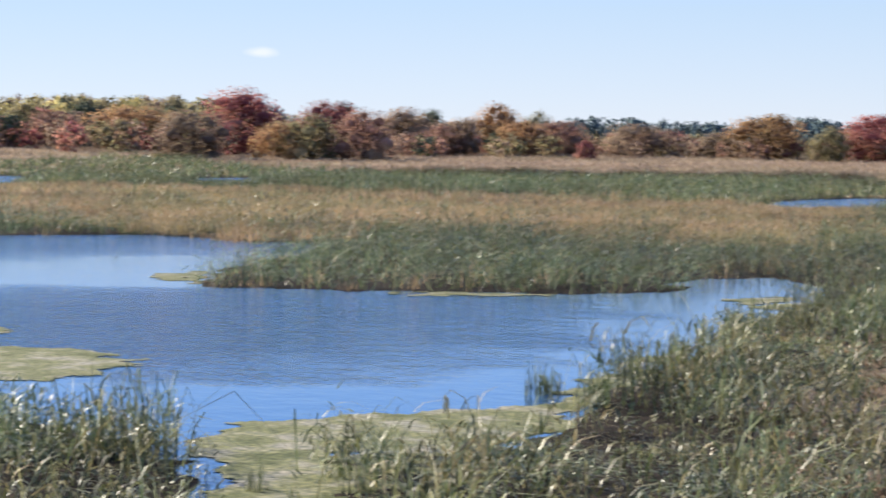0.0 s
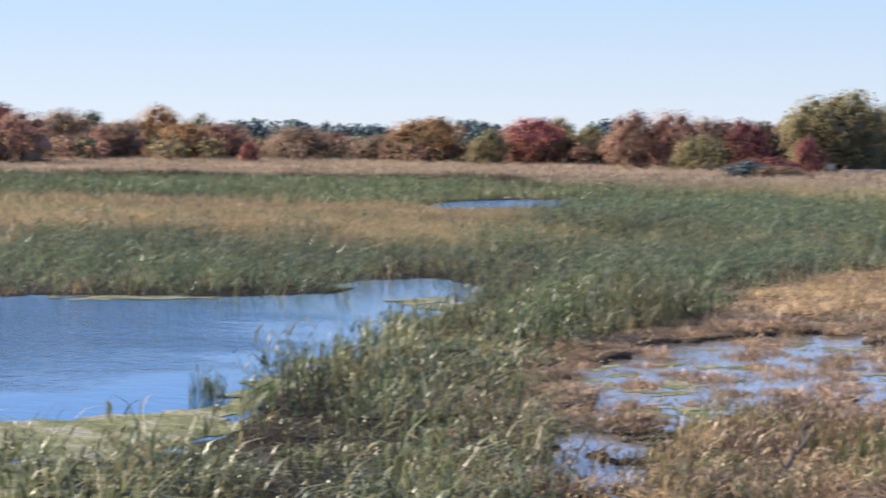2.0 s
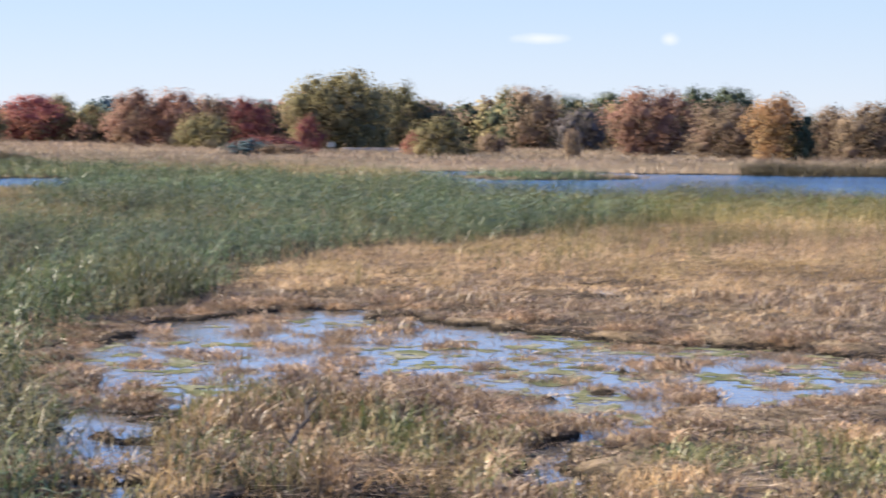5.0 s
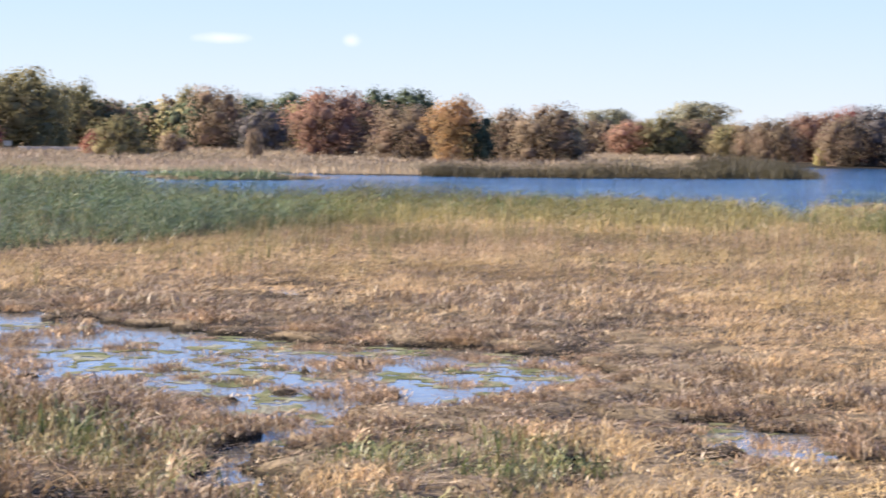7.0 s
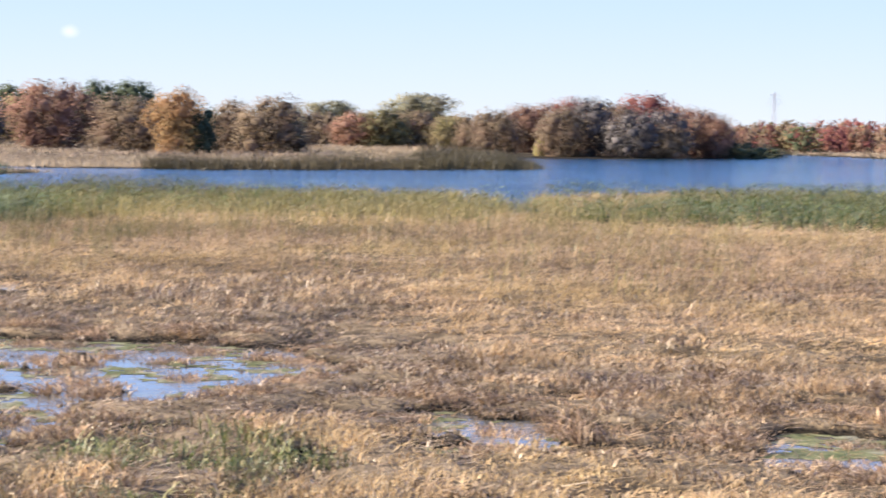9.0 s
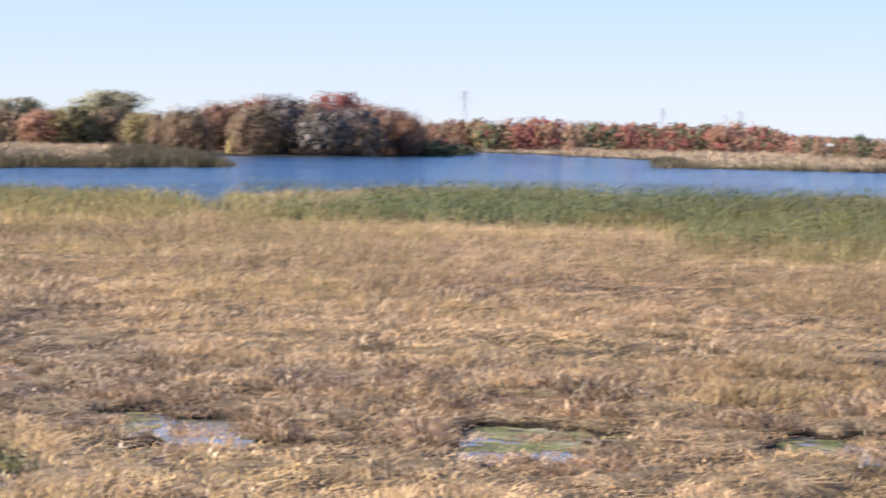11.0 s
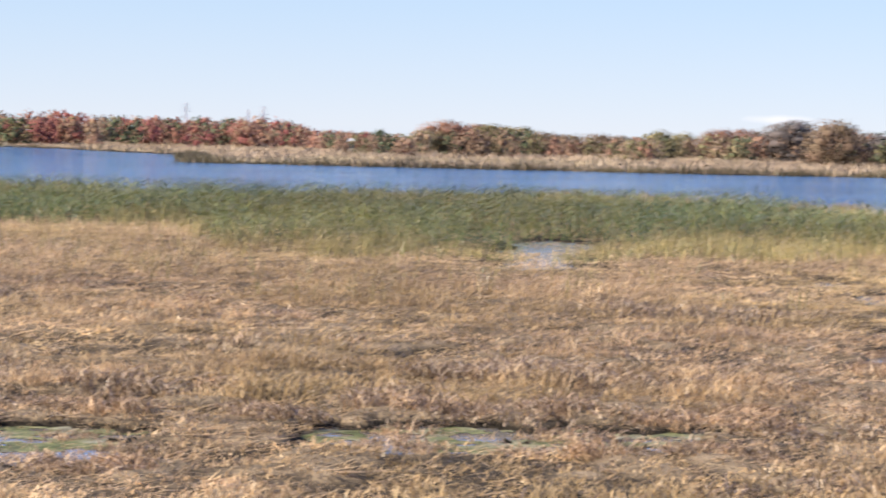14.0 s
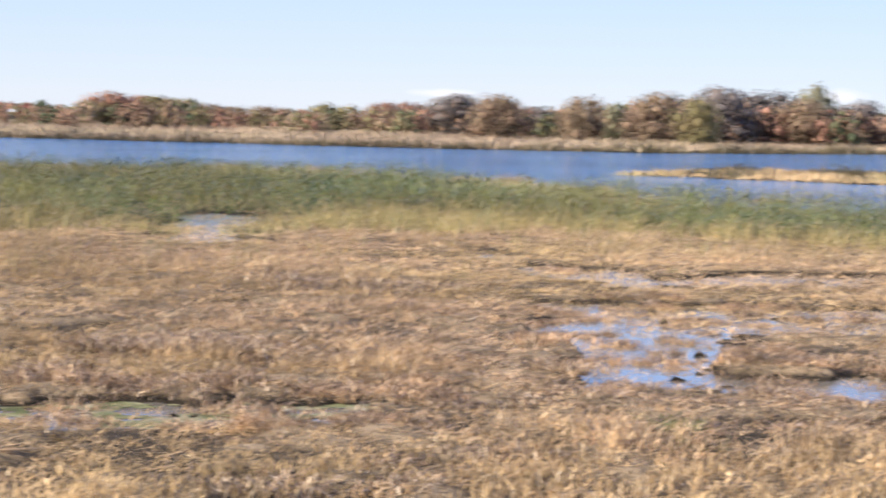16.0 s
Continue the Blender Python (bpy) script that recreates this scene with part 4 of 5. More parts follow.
# bearing, distance, height, crown width, leaf colour, habit
NEAR_WOODS = []
WEST_TREES = [
    (-47.4, 620, 13.3, 11.7, "green", "round"), (-46.6, 690, 17.2, 16.8, "olive", "round"), (-45.2, 720, 17.5, 14, "green", "round"), (-46.0, 640, 14.5, 12.1, "rust", "round"),
    (-43.9, 630, 15.3, 18.7, "orange", "broad"), (-42.3, 560, 13.0, 16.6, "brown", "bush"), (-41.0, 610, 19.3, 20.6, "red", "round"), (-40.0, 560, 10.1, 11.4, "orange", "bush"),
    (-39.1, 560, 12.4, 13.6, "olive", "bush"), (-38.7, 650, 17.3, 16.7, "red", "round"), (-38.2, 670, 16.7, 9.1, "green", "round"), (-37.7, 560, 13.2, 15.1, "rust", "bush"),
    (-36.6, 640, 15.0, 16.4, "brown", "round"), (-35.8, 720, 15.4, 9.7, "green", "round"), (-35.4, 610, 10.5, 11.5, "rust", "round"), (-34.9, 610, 12.2, 9.9, "brown", "round"),
    (-34.0, 640, 16.5, 11.2, "orange", "round"), (-33.3, 610, 11.5, 11.5, "orange", "round"),
]
NEAR_WOODS += WEST_TREES
MIDWEST_TREES = [
    (-32.9, 650, 14.4, 7.9, "pale", "tall"), (-32.4, 620, 11.6, 13.4, "rust", "round"), (-31.6, 570, 6.6, 4.6, "red", "bush"), (-30.3, 610, 10.7, 14.8, "brown", "round"),
    (-29.4, 650, 9.3, 12.3, "rust", "round"), (-28.0, 610, 8.4, 11.5, "brown", "round"), (-26.7, 600, 13.0, 16.2, "orange", "broad"), (-25.0, 570, 9.4, 8.5, "olive", "bush"),
    (-23.8, 600, 13.2, 16.2, "red", "broad"), (-23.1, 610, 13.8, 6.6, "olive", "tall"), (-22.3, 600, 10.8, 10.5, "olive", "round"), (-21.1, 545, 13.9, 11.0, "rust", "tall"),
    (-20.0, 545, 13.8, 11.8, "rust", "round"), (-19.1, 560, 12.6, 9.1, "brown", "round"), (-18.2, 560, 12.5, 12.9, "red", "round"), (-19.2, 520, 8.3, 11.2, "olive", "bush"),
]
NEAR_WOODS += MIDWEST_TREES
NORTH_TREES = [
    (-17.6, 590, 11.6, 11.2, "green", "round"), (-16.1, 520, 17.2, 13.4, "olive", "broad"), (-15.3, 520, 19.0, 14.1, "olive", "tall"), (-14.7, 530, 14.8, 8.6, "olive", "tall"),
    (-14.0, 560, 16.1, 12.1, "olive", "round"), (-16.4, 490, 7.8, 6.0, "red", "bush"), (-17.4, 450, 3.8, 13.4, "red", "bush"), (-12.8, 440, 7.6, 8.9, "olive", "bush"),
    (-13.5, 450, 4.7, 4.9, "red", "bush"), (-13.1, 570, 11.8, 13.9, "brown", "round"), (-11.4, 470, 4.3, 5.7, "brown", "bush"), (-10.9, 590, 16.4, 8.0, "olive", "tall"),
    (-10.3, 560, 15.2, 13.6, "brown", "round"), (-9.3, 620, 14.1, 11.7, "green", "round"), (-8.9, 540, 10.1, 10.2, "grey", "round"), (-9.2, 420, 5.7, 3.0, "brown", "bush"),
    (-8.2, 620, 15.3, 13.4, "green", "broad"),
]
NEAR_WOODS += NORTH_TREES
POINT_TREES = [
    (-7.3, 470, 13.7, 12.7, "rust", "round"), (-6.5, 480, 13.7, 10.4, "rust", "tall"), (-5.8, 560, 15.7, 10.6, "green", "broad"), (-4.9, 560, 15.7, 13.6, "green", "broad"),
    (-5.0, 450, 10.7, 13.4, "brown", "round"), (-3.7, 425, 12.1, 9.8, "orange", "tall"), (-3.1, 425, 9.0, 6.9, "green", "bush"), (-2.3, 450, 10.2, 8.5, "brown", "round"),
    (-1.2, 435, 10.8, 12.9, "brown", "round"), (-0.8, 440, 10.0, 7.1, "pale", "round"), (-0.1, 580, 8.9, 11.0, "brown", "round"), (0.5, 640, 11.8, 10.4, "pale", "umbrella"),
    (1.1, 560, 8.7, 10.6, "rust", "round"), (1.9, 560, 9.9, 13.6, "olive", "round"), (2.9, 600, 13.5, 14.6, "pale", "umbrella"), (2.8, 570, 9.3, 13.9, "brown", "round"),
    (3.8, 540, 8.3, 10.2, "olive", "round"), (4.4, 520, 8.4, 8.4, "brown", "round"),
]
NEAR_WOODS += POINT_TREES
SHORE_TREES = [
    (5.0, 475, 9.2, 9.0, "brown", "round"), (5.7, 500, 10.4, 9.5, "rust", "round"), (6.2, 500, 10.8, 10.8, "rust", "round"), (6.2, 452, 3.4, 2.4, "yellow", "bush"),
    (6.8, 450, 9.9, 9.7, "brown", "round"), (7.5, 455, 11.3, 11.1, "grey", "round"), (7.0, 520, 12.1, 11.2, "red", "round"), (8.2, 470, 10.8, 10.2, "brown", "round"),
    (9.0, 490, 13.1, 13.2, "red", "broad"), (8.7, 446, 8.9, 9.6, "grey", "round"), (9.5, 452, 9.6, 9.8, "grey", "round"), (10.1, 480, 10.5, 10.4, "rust", "round"),
    (10.7, 460, 9.5, 8.7, "rust", "round"), (11.0, 458, 8.0, 5.6, "rust", "round"), (9.8, 447, 6.1, 8.5, "brown", "bush"),
]
NEAR_WOODS += SHORE_TREES
SOUTHEAST_TREES = [
    (23.2, 532, 5.6, 4.7, "green", "tall"), (25.0, 549, 7.9, 12.0, "rust", "broad"), (25.9, 554, 7.4, 12.0, "rust", "broad"), (26.2, 549, 7.4, 10.3, "olive", "broad"),
    (27.0, 554, 6.9, 10.3, "olive", "broad"), (24.4, 541, 5.8, 6.4, "olive", "round"), (24.9, 547, 5.4, 6.4, "olive", "round"), (27.7, 549, 5.5, 7.5, "brown", "round"),
    (28.3, 554, 5.2, 7.5, "brown", "round"), (29.1, 549, 5.5, 8.4, "brown", "round"), (29.7, 554, 5.1, 8.4, "brown", "round"), (30.8, 541, 6.5, 8.4, "olive", "round"),
    (31.4, 547, 6.1, 8.4, "olive", "round"), (32.4, 532, 6.9, 9.1, "rust", "round"), (33.1, 539, 6.3, 9.1, "rust", "round"), (34.4, 503, 8.8, 13.4, "grey", "round"),
    (35.5, 474, 9.2, 11.2, "brown", "round"), (37.8, 474, 9.2, 9.1, "brown", "round"), (38.7, 488, 7.9, 5.8, "pale", "tall"), (39.9, 474, 10.4, 12.7, "brown", "round"),
    (41.0, 451, 9.3, 8.7, "olive", "round"), (41.6, 481, 12.1, 12.9, "grey", "broad"),
]
NEAR_WOODS += SOUTHEAST_TREES
EAST_TREES = [
    (42.9, 499, 11.3, 16.1, "grey", "round"), (44.1, 507, 13.2, 8.9, "pale", "tall"), (43.9, 491, 9.7, 13.0, "brown", "round"), (45.3, 499, 9.7, 13.3, "grey", "round"),
    (32.8, 546, 7.3, 12.8, "rust", "round"), (34.4, 507, 8.9, 12.0, "grey", "round"), (36.5, 507, 6.8, 10.5, "grey", "round"),
]
NEAR_WOODS += EAST_TREES
# the blue-green bush at -18 is coloured as a grey-blue shadow
BANK_BUSHES = [(-18.0, 430, 3.2, 9, "pine", "bush"), (-17.2, 425, 2.4, 8, "brown", "bush"), (11.7, 462, 3.5, 9, "green", "bush"), (12.3, 480, 2.2, 9, "green", "bush"), (-12.2, 470, 2.2, 7, "olive", "bush")]
NEAR_WOODS += BANK_BUSHES
rt = random.Random(5)
for row in NEAR_WOODS:
    az_, d_, h_, w_, kind, shape = row
    tree(kind, shape, az_, d_, h_, w_, rt.randrange(2))


# bearing, degrees above eye level of the tops of the woods
SKYLINE = [(-50, 1.16), (-45, 1.2), (-41, 1.16), (-40.3, 0.8), (-39.6, 0.6), (-38.6, 0.85), (-37.7, 0.62), (-36.5, 0.72), (-35.3, 0.5), (-34, 0.66), (-33.2, 0.52), (-32, 0.3),
           (-27, 0.25), (-24, 0.35), (-22, 0.3), (-20.5, 0.6), (-19.3, 0.45), (-17.5, 0.5), (-16.4, 1.0), (-15.2, 1.15), (-14, 0.88), (-12.6, 0.55), (-11, 0.84), (-9, 0.66), (-7, 0.88),
           (-4.9, 0.84), (-4.3, 0.5), (-3, 0.25), (-1, 0.42), (1, 0.28), (3, 0.4), (4, 0.2), (6, 0.4)]
SKYLINE += [(7.5, 0.55), (9, 0.62), (10.6, 0.3), (11.3, 0.08), (14.6, 0.19), (16.7, 0.09), (20.6, 0.14), (21.3, -0.15), (24, -0.18), (25.2, 0.12), (26.2, 0.13), (29, -0.17), (31, -0.06),
            (33, 0.05), (34.4, 0.18), (35.5, 0.24), (37, 0.05), (38, 0.2), (39.8, 0.38), (41.3, 0.5), (43.5, 0.42), (45, 0.3), (50, 0.3)]
FAR_SHAPES = [dict(SHAPES["round"], lobes=7), dict(SHAPES["broad"], lobes=8)]


def far_wood(name, label, az0, az1, d0, d1, count, h0, h1, kinds, seed, leaves=260, leaf=0.036, follow=1.0):
    """Distant woods nobody could count: one mesh of leaf clumps for each colour."""
    rs = np.random.default_rng(seed)
    for kind, share in kinds:
        vs, fs, ns, n = [], [], [], 0
        for k in range(int(count * share)):
            az, d = rs.uniform(az0, az1), rs.uniform(d0, d1)
            p = polar(az, d)
            z = float(land_height(np.array([p.x]), np.array([p.y]))[0])
            if follow:
                h = (7.0 + d * math.tan(radians(float(table(SKYLINE, az)))) - z) * rs.uniform(0.86, 1.12) * follow
            else:
                h = rs.uniform(h0, h1) * (0.75 + 0.5 * float(bumpy(np.array([az * 1.0]), np.array([seed * 9.0]), 2.2, 77, 2)[0]))
            v, f, nrm = crown_mesh(rs, FAR_SHAPES[0 if rs.uniform() < 0.6 else 1], h, h * rs.uniform(1.0, 1.6), leaves, leaf * h, 0)
            vs.append(v + np.array([p.x, p.y, z - h * 0.05]))
            fs.append(f + n)
            ns.append(nrm)
            n += len(v)
        if vs:
            tagged(sheet(name, np.concatenate(vs), np.concatenate(fs), LEAF[kind], True, np.concatenate(ns)), label, "woods", kind="stuff")


MIXED = [("rust", 0.3), ("brown", 0.25), ("olive", 0.2), ("red", 0.12), ("green", 0.13)]
far_wood("far_wood", "wooded hill in olive and autumn colours", -50, -40, 900, 1150, 160, 14, 20, [("olive", 0.55), ("yellow", 0.25), ("green", 0.12), ("brown", 0.08)], 1)
# horizon ridge: aerial haze is painted into the foliage colour
far_wood("far_wood", "distant woods on the horizon, haze put into their blue-green colour", -41, -14, 1300, 1500, 190, 20, 22, [("pine", 1.0)], 2, 260, 0.05, 0.0)
far_wood("far_wood", "mixed autumn woods behind the reed meadow", -41.5, -33, 640, 760, 50, 9, 14, MIXED, 3)
far_wood("far_wood", "mixed autumn woods below the hill", -50, -41, 640, 760, 52, 9, 14, MIXED, 14, 260, 0.036, 0.76)
far_wood("far_wood", "low mixed autumn woods behind the reed meadow", -34, -21, 640, 760, 75, 6.5, 9.5, MIXED, 8)
far_wood("far_wood", "mixed autumn woods beside the dike", -22, -16, 620, 720, 30, 9, 12, MIXED, 9)
far_wood("far_wood", "low autumn thicket at the foot of the woods", -50, -33, 585, 650, 80, 5, 8, MIXED, 12, 260, 0.045, 0.62)
far_wood("far_wood", "low autumn thicket at the foot of the woods", -33, -17, 585, 640, 80, 4, 6, MIXED, 13, 260, 0.045, 0.8)
far_wood("far_wood", "olive and green woods behind the reed meadow", -17, 4, 560, 680, 230, 12, 17, [("olive", 0.35), ("green", 0.35), ("brown", 0.3)], 4)
far_wood("far_wood", "brown woods behind the lake", 2, 13, 560, 680, 70, 10, 13, [("olive", 0.3), ("rust", 0.4), ("brown", 0.3)], 5)
far_wood("far_wood", "red and rust woods across the lake", 11.5, 23, 560, 690, 165, 8, 11, [("rust", 0.3), ("red", 0.36), ("brown", 0.08), ("olive", 0.11), ("green", 0.15)], 6, 300, 0.04, 1.1)
far_wood("far_wood", "brown woods behind the far reed bank", 21.5, 50, 480, 620, 300, 5, 9.5, [("rust", 0.27), ("brown", 0.33), ("olive", 0.22), ("green", 0.18)], 7, 300, 0.04)


# ---- small things of the far shores ----
def box(bm, x, y, z, w, d, h):
    """A block with slightly chamfered edges, standing on z."""
    m = Matrix.Translation((x, y, z + h / 2)) @ Matrix.Diagonal((w, d, h, 1))
    new_ = bmesh.ops.create_cube(bm, size=1.0, matrix=m)
    return new_


def stand(ob, az, d, turn=0.0):
    p = polar(az, d)
    p.z = float(land_height(np.array([p.x]), np.array([p.y]))[0])
    ob.matrix_basis = Matrix.Translation(p) @ Matrix.Rotation(radians(-az + turn), 4, "Z")
    return ob


WOOD = plain_mat("weathered_wood", (0.16, 0.12, 0.08), (0.28, 0.22, 0.16), 6.0, 0.8, 0.01, 30.0)
BOARD = plain_mat("painted_board", (0.42, 0.37, 0.27), (0.50, 0.45, 0.34), 2.0, 0.6)
ROOF = plain_mat("white_metal_roof", (0.22, 0.22, 0.23), (0.28, 0.28, 0.29), 0.8, 0.6)
SIDING = plain_mat("siding", (0.16, 0.13, 0.10), (0.24, 0.20, 0.16), 1.0, 0.7)
STEEL = plain_mat("galvanised_steel", (0.46, 0.39, 0.41), (0.54, 0.46, 0.48), 0.5, 0.5)
SAND = plain_mat("sand", (0.30, 0.24, 0.19), (0.40, 0.33, 0.27), 0.5, 0.9, 0.02, 8.0)
GLASS = plain_mat("dark_window", (0.02, 0.025, 0.03), (0.04, 0.045, 0.05), 1.0, 0.1)


def notice_board(az, d):
    ob = tagged(new("notice_board"), "cream painted notice board on two wooden posts", "sign")
    for x in (-0.75, 0.75):
        bm = bmesh.new()
        box(bm, x, 0, -0.3, 0.14, 0.14, 2.6)
        part("post", bm, WOOD, ob)
    bm = bmesh.new()
    box(bm, 0, -0.1, 1.0, 1.9, 0.08, 1.2)
    bmesh.ops.bevel(bm, geom=bm.edges[:], offset=0.02, segments=1, affect="EDGES")
    part("board", bm, BOARD, ob)
    bm = bmesh.new()
    box(bm, 0, 0, 2.28, 2.2, 0.5, 0.09)
    part("cap", bm, WOOD, ob)
    return stand(ob, az, d)


def house(az, d, w, deep, eaves, ridge, label):
    ob = tagged(new("house"), label, "house")
    bm = bmesh.new()
    box(bm, 0, 0, -0.5, w, deep, eaves + 0.5)
    part("wall", bm, SIDING, ob)
    bm = bmesh.new()
    hw, hd, t = w / 2 + 0.4, deep / 2 + 0.5, 0.18
    rows = []
    for x in (-hw, hw):
        rows.append([bm.verts.new((x, y, z)) for y, z in ((-hd, eaves - 0.1), (0, ridge), (hd, eaves - 0.1), (hd, eaves - 0.1 + t), (0, ridge + t), (-hd, eaves - 0.1 + t))])
    for k in range(6):
        bm.faces.new((rows[0][k], rows[0][(k + 1) % 6], rows[1][(k + 1) % 6], rows[1][k]))
    for row in rows:
        bm.faces.new(row)
    bmesh.ops.recalc_face_normals(bm, faces=bm.faces[:])
    part("roof", bm, ROOF, ob, "white metal roof")
    for x in (-w / 4, w / 4):
        bm = bmesh.new()
        box(bm, x, -deep / 2 - 0.03, eaves * 0.35, 0.9, 0.06, eaves * 0.4)
        win = part("window", bm, GLASS, ob, "dark window pane")
    return stand(ob, az, d)


def pylon(az, d, h):
    ob = tagged(new("pylon"), "pale lattice power pylon far behind the woods", "pylon", "power line pylons")
    bm = bmesh.new()
    foot, waist = h * 0.09, h * 0.018
    levels = [(0.0, foot), (0.25 * h, foot * 0.66), (0.5 * h, foot * 0.38), (0.72 * h, waist), (h, waist * 0.5)]
    corner = lambda k, r, z: Vector((r * (1, 1, -1, -1)[k], r * (1, -1, -1, 1)[k], z))
    for (z0, r0), (z1, r1) in zip(levels, levels[1:]):
        for k in range(4):
            limb(bm, corner(k, r0, z0), corner(k, r1, z1), 0.10, 0.10, 4)
            limb(bm, corner(k, r0, z0), corner((k + 1) % 4, r1, z1), 0.06, 0.06, 4)
            limb(bm, corner((k + 1) % 4, r0, z0), corner(k, r1, z1), 0.06, 0.06, 4)
    part("mast", bm, STEEL, ob)
    for z, reach in ((0.74, 0.17), (0.84, 0.14), (0.94, 0.11)):
        bm = bmesh.new()
        for side in (-1, 1):
            for dz in (-0.02, 0.02):
                limb(bm, Vector((0, 0, (z + dz) * h)), Vector((side * reach * h, 0, z * h)), 0.10, 0.07, 4)
            limb(bm, Vector((side * reach * h, 0, z * h)), Vector((side * reach * h, 0, (z - 0.05) * h)), 0.08, 0.08, 5)
        part("crossarm", bm, STEEL, ob)
    return stand(ob, az, d, 20)


notice_board(-15.8, 500)
house(30.6, 536, 2.4, 4.0, 2.7, 3.2, "small house with a white metal roof among the trees")
house(22.4, 540, 1.3, 2.4, 2.5, 3.2, "pale shed half hidden by the woods")
for az_, d_, h_ in ((12.5, 2000, 43), (17.9, 2000, 32), (19.6, 2100, 28), (20.0, 1900, 29)):
    pylon(az_, d_, h_)


def sand_strip(az0, az1, d0, d1):
    a, d = np.meshgrid(np.linspace(az0, az1, 40), np.linspace(d0, d1, 4))
    x, y = d * np.sin(np.radians(a)), d * np.cos(np.radians(a))
    z = land_height(x, y) + 0.7 + 0.15 * bumpy(x, y, 6, 3)
    n = a.size
    top = np.stack([x, y, z], -1).reshape(-1, 3)
    low = top - np.array([0, 0, 1.4])
    f = grid_faces(4, 40, False)
    edge = np.stack([np.arange(39), np.arange(1, 40), np.arange(1, 40) + n, np.arange(39) + n], -1)
    return tagged(sheet("dike_track", np.concatenate([top, low]), np.concatenate([f, edge]), SAND), "pale sandy track along a low dike", "track", kind="structure")


sand_strip(-15.5, -12.6, 508, 516)


# ---- clumps, tufts and a fallen branch near the lookout ----
def tuft_mesh(name, seed, n, tall, wide, spread, lean, droop, mat):
    global rng
    rng = np.random.default_rng(seed)
    k = 6
    an = rng.uniform(0, 2 * np.pi, n // k)
    rr = np.sqrt(rng.uniform(0, 1, n // k)) * spread
    v, f = blades(rr * np.cos(an), rr * np.sin(an), np.zeros(n // k), tall * rng.uniform(0.6, 1.1, n // k) * (1.1 - 0.5 * rr / spread), k, wide, 0.14, lean, droop, 0)
    ob = sheet(name, v, f, mat)
    return ob


def scatter_things(protos_, places):
    rs = random.Random(11)
    used = set()
    for k, (az, d, s) in enumerate(places):
        p = polar(az, d)
        p.z = max(-0.05, float(land_height(np.array([p.x]), np.array([p.y]))[0]) - 0.03)
        i = k % len(protos_)
        ob = protos_[i]
        m = Matrix.Translation(p) @ Matrix.Rotation(rs.uniform(0, 6.28), 4, "Z") @ Matrix.Diagonal((s, s, s * rs.uniform(0.85, 1.15), 1))
        if i not in used:
            used.add(i)
            ob.matrix_basis = m
        else:
            copy_thing(ob, m @ Matrix.Diagonal((*ob.scale, 1)).inverted())


DEAD_SPOTS = [(-19.0, 62.2, 1.3), (-8.7, 48.5, 1.2), (-6.4, 53.8, 1.5), (-9.7, 56.5, 1.0), (-6.5, 60, 1.3), (-1.3, 61, 1.1), (-11.5, 50.5, 1.3),
              (-16.5, 64, 1.2), (-14.2, 70, 1.4), (-18, 69, 1.0), (-4.0, 60.5, 1.0), (-12.6, 57, 1.0), (-3.5, 56.5, 0.9), (-21, 60, 1.0),
              (-16.2, 57.5, 1.4), (-10.2, 46, 1.1), (-5.2, 47.8, 1.0), (0.2, 55, 1.0), (38.5, 58, 1.1), (40.5, 64, 1.0), (43.5, 55, 1.1)]
DEAD_SPOTS += [(43.1, 170, 1.6), (42.7, 171, 1.3), (24, 47.5, 1.1), (28.5, 47, 1.2), (31, 49, 1.0), (14.8, 46.6, 0.9), (5.0, 47.0, 0.9), (36.8, 60.5, 1.2), (18.2, 80, 1.4), (20.5, 73.5, 1.3),
               (37.2, 90, 1.3), (8.5, 52, 1.3), (11, 55, 1.4), (19, 55, 1.3), (27, 58, 1.3), (33.5, 56, 1.2)]
dead = [tagged(tuft_mesh("dead_cattail_clump", 50 + k, 190, 0.46, 0.015, 0.75, 1.7, 1.0, DEAD),
               "collapsed clump of brown dead cattail leaves in a pool", "cattail clump", "dead clumps in the pools") for k in range(4)]
rs_ = random.Random(21)
while len(DEAD_SPOTS) < 130:
    a_, d_ = rs_.uniform(-23, 1.5), rs_.uniform(44, 80)
    p_ = polar(a_, d_)
    if inside(WETS[0], np.array([p_.x]), np.array([p_.y]))[0] > -1 and all(abs(a_ - q[0]) * d_ / 57 + abs(d_ - q[1]) > 1.6 for q in DEAD_SPOTS):
        DEAD_SPOTS.append((a_, d_, rs_.uniform(0.45, 1.15)))
for k_ in range(26):
    DEAD_SPOTS.append((rs_.uniform(36.8, 46.5), rs_.uniform(54, 77), rs_.uniform(0.5, 1.2)))
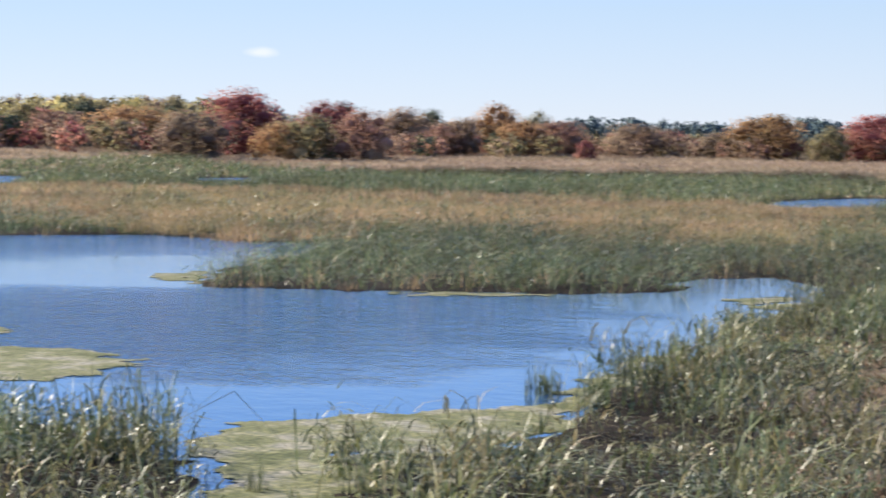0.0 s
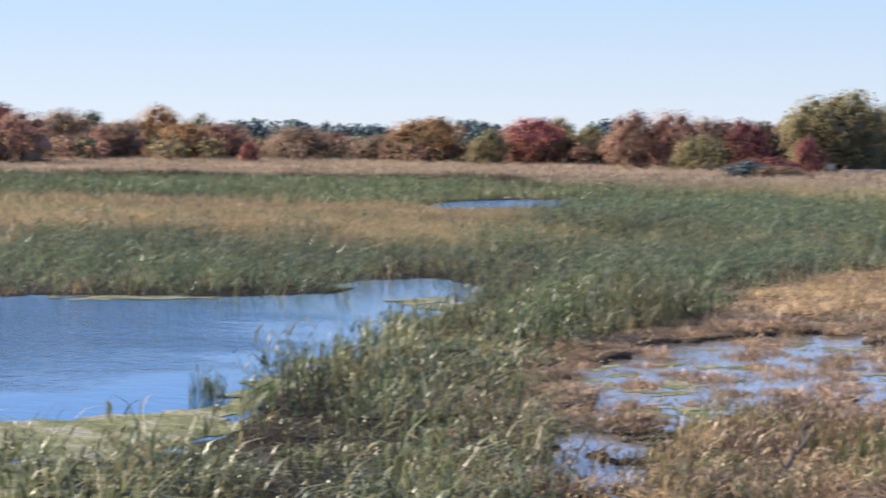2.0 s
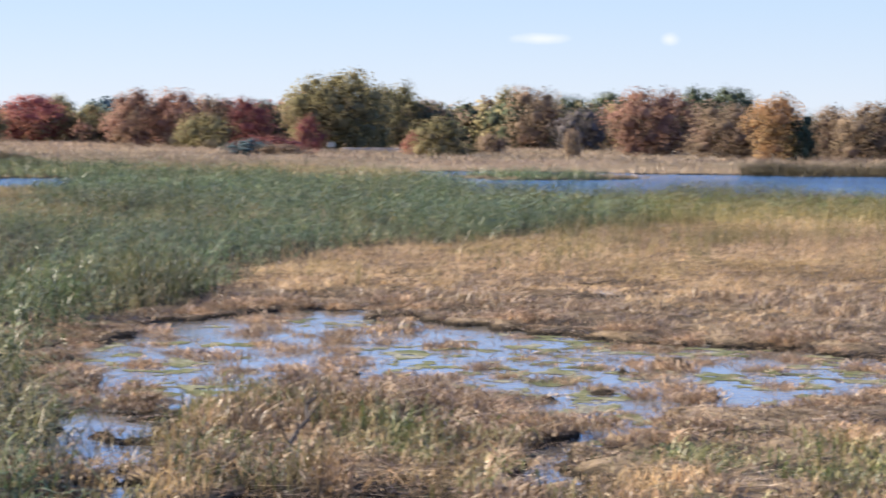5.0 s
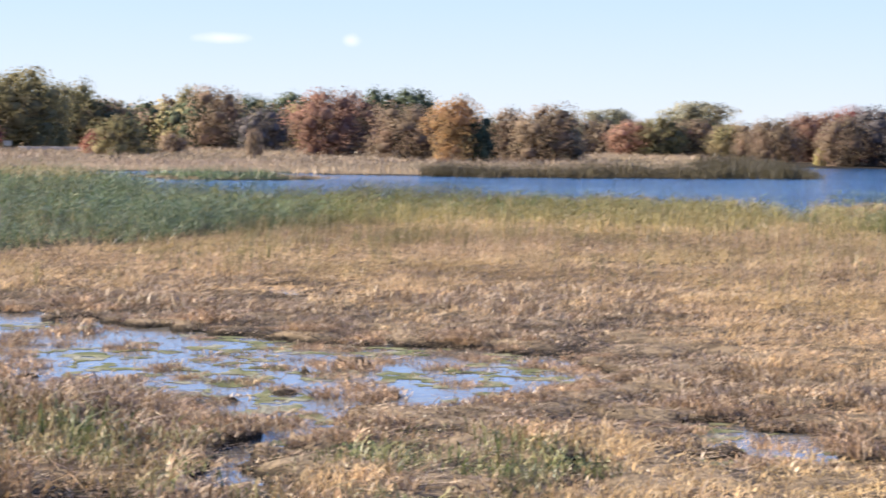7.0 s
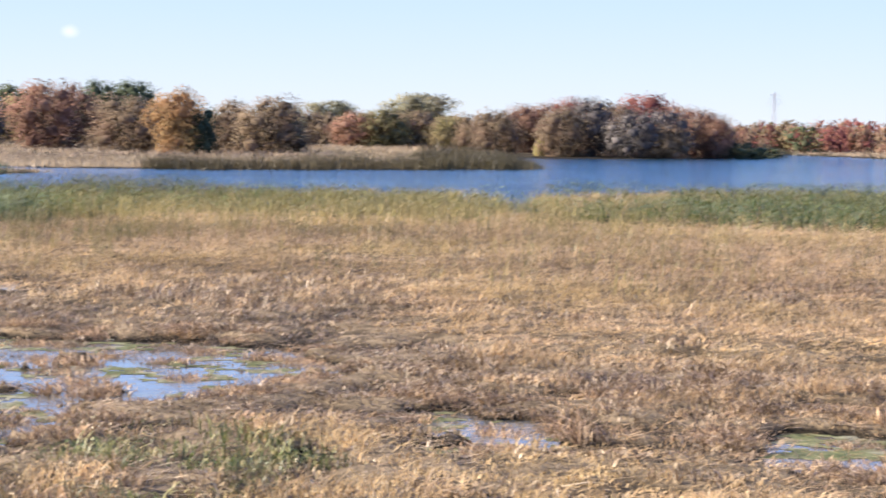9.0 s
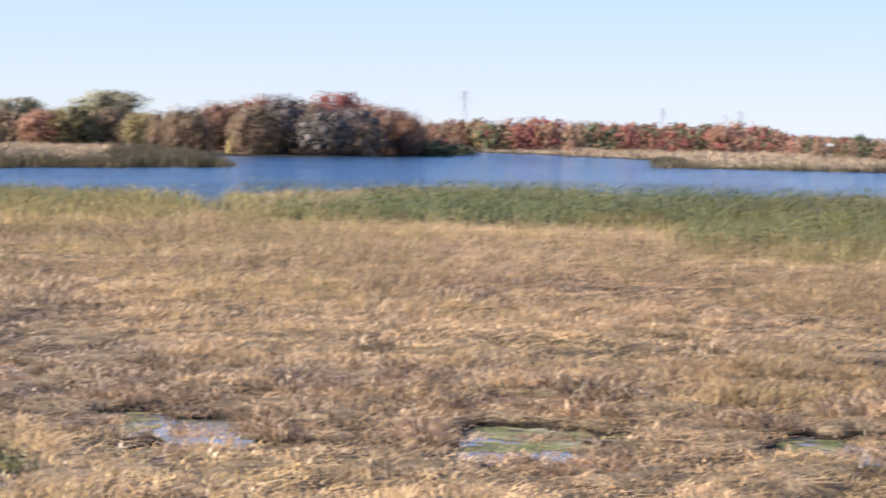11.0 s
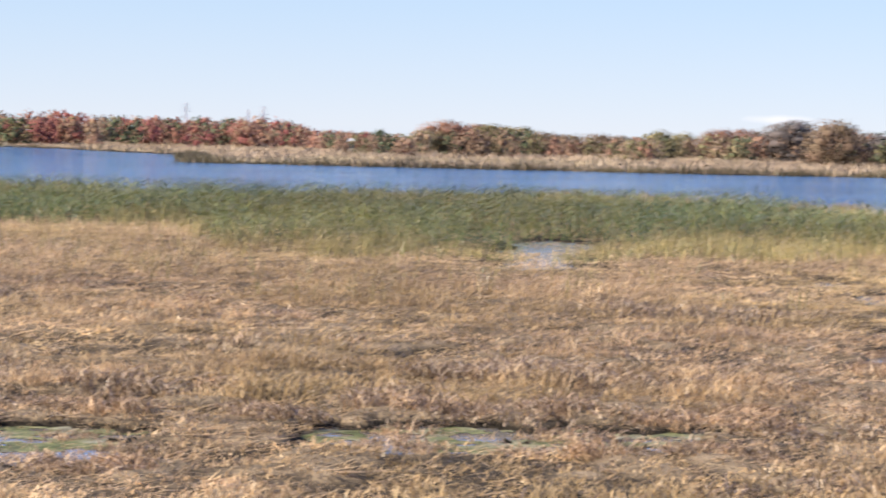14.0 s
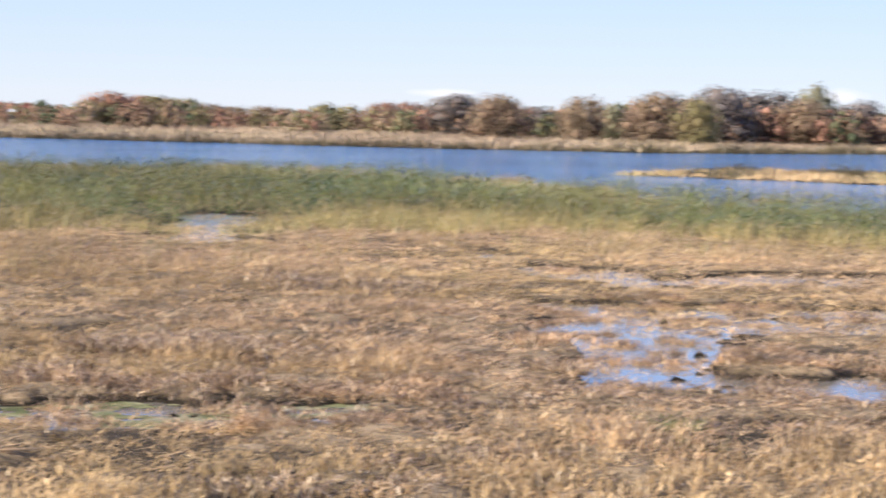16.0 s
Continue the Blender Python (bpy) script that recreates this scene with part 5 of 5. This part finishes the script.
# more clumps along the edges of the pools
for w_ in WETS[:5]:
    for (a0, d0), (a1, d1) in zip(w_, w_[1:] + w_[:1]):
        for k in range(int(math.hypot((a1 - a0) * 1.0, (d1 - d0) * 0.5) / 1.1)):
            f_ = rs_.random()
            DEAD_SPOTS.append((a0 + (a1 - a0) * f_ + rs_.uniform(-0.5, 0.5), d0 + (d1 - d0) * f_ + rs_.uniform(-0.6, 1.6), rs_.uniform(0.6, 1.25)))
scatter_things(dead, DEAD_SPOTS)
REED_SPOTS = [(-36.2, 40.5, 0.5), (-35.4, 42, 0.55), (-37.6, 41, 0.4), (-35.0, 44.5, 0.5), (-36.6, 43.4, 0.4), (-38.4, 42.6, 0.35), (-40.6, 41.4, 0.45), (-34.4, 46.5, 0.5), (-35.6, 38.8, 0.6), (-39.6, 39, 0.4), (-32.8, 57.2, 0.75), (-32.5, 57.6, 0.65), (-29.1, 67.5, 0.8), (-27.2, 77, 1.0), (-27.5, 75.5, 0.9), (-30.4, 62.5, 1.0), (-43.9, 46.5, 1.25), (-44.6, 46, 1.3),
              (-45.3, 46.6, 1.2), (-43.3, 47.2, 1.1), (-47.3, 46, 1.35), (-29.8, 60, 1.1), (-28.6, 62, 1.15), (-31.4, 55, 0.9), (-26.9, 70, 1.1), (-24.6, 57, 1.0)]
reed = [tagged(tuft_mesh("cattail_tuft", 80 + k, 66, 1.9, 0.014, 0.6, 0.22, 0.5, NEAR_CATTAIL),
               "tall green cattail tuft bending over the pond", "cattail", "tufts at the pond") for k in range(3)]
scatter_things(reed, REED_SPOTS)


DARK_BARK = plain_mat("wet_dark_bark", (0.022, 0.016, 0.012), (0.06, 0.045, 0.034), 5.0, 0.9, 0.02, 20.0)


def fallen_branch(az0, d0, az1, d1):
    ob = tagged(new("fallen_branch"), "dark bare fallen branch sticking out of dead leaves", "branch")
    rs = random.Random(3)
    p, q = polar(az0, d0, 0.1), polar(az1, d1, 1.0)
    ob.location = p
    pts = [(q - p) * (k / 7) + Vector((rs.uniform(-0.12, 0.12), rs.uniform(-0.12, 0.12), rs.uniform(-0.08, 0.1))) for k in range(8)]
    for k in range(7):
        bm = bmesh.new()
        limb(bm, pts[k], pts[k + 1], 0.075 - 0.008 * k, 0.067 - 0.008 * k, 7)
        piece = part("limb", bm, DARK_BARK, ob)
        if k > 1:
            bm = bmesh.new()
            limb(bm, pts[k], pts[k] + Vector((rs.uniform(-0.5, 0.5), rs.uniform(-0.3, 0.3), rs.uniform(0.2, 0.6))), 0.03, 0.01, 5)
            part("twig", bm, DARK_BARK, piece)
    return ob


fallen_branch(-17.1, 41.5, -16.1, 47.0)
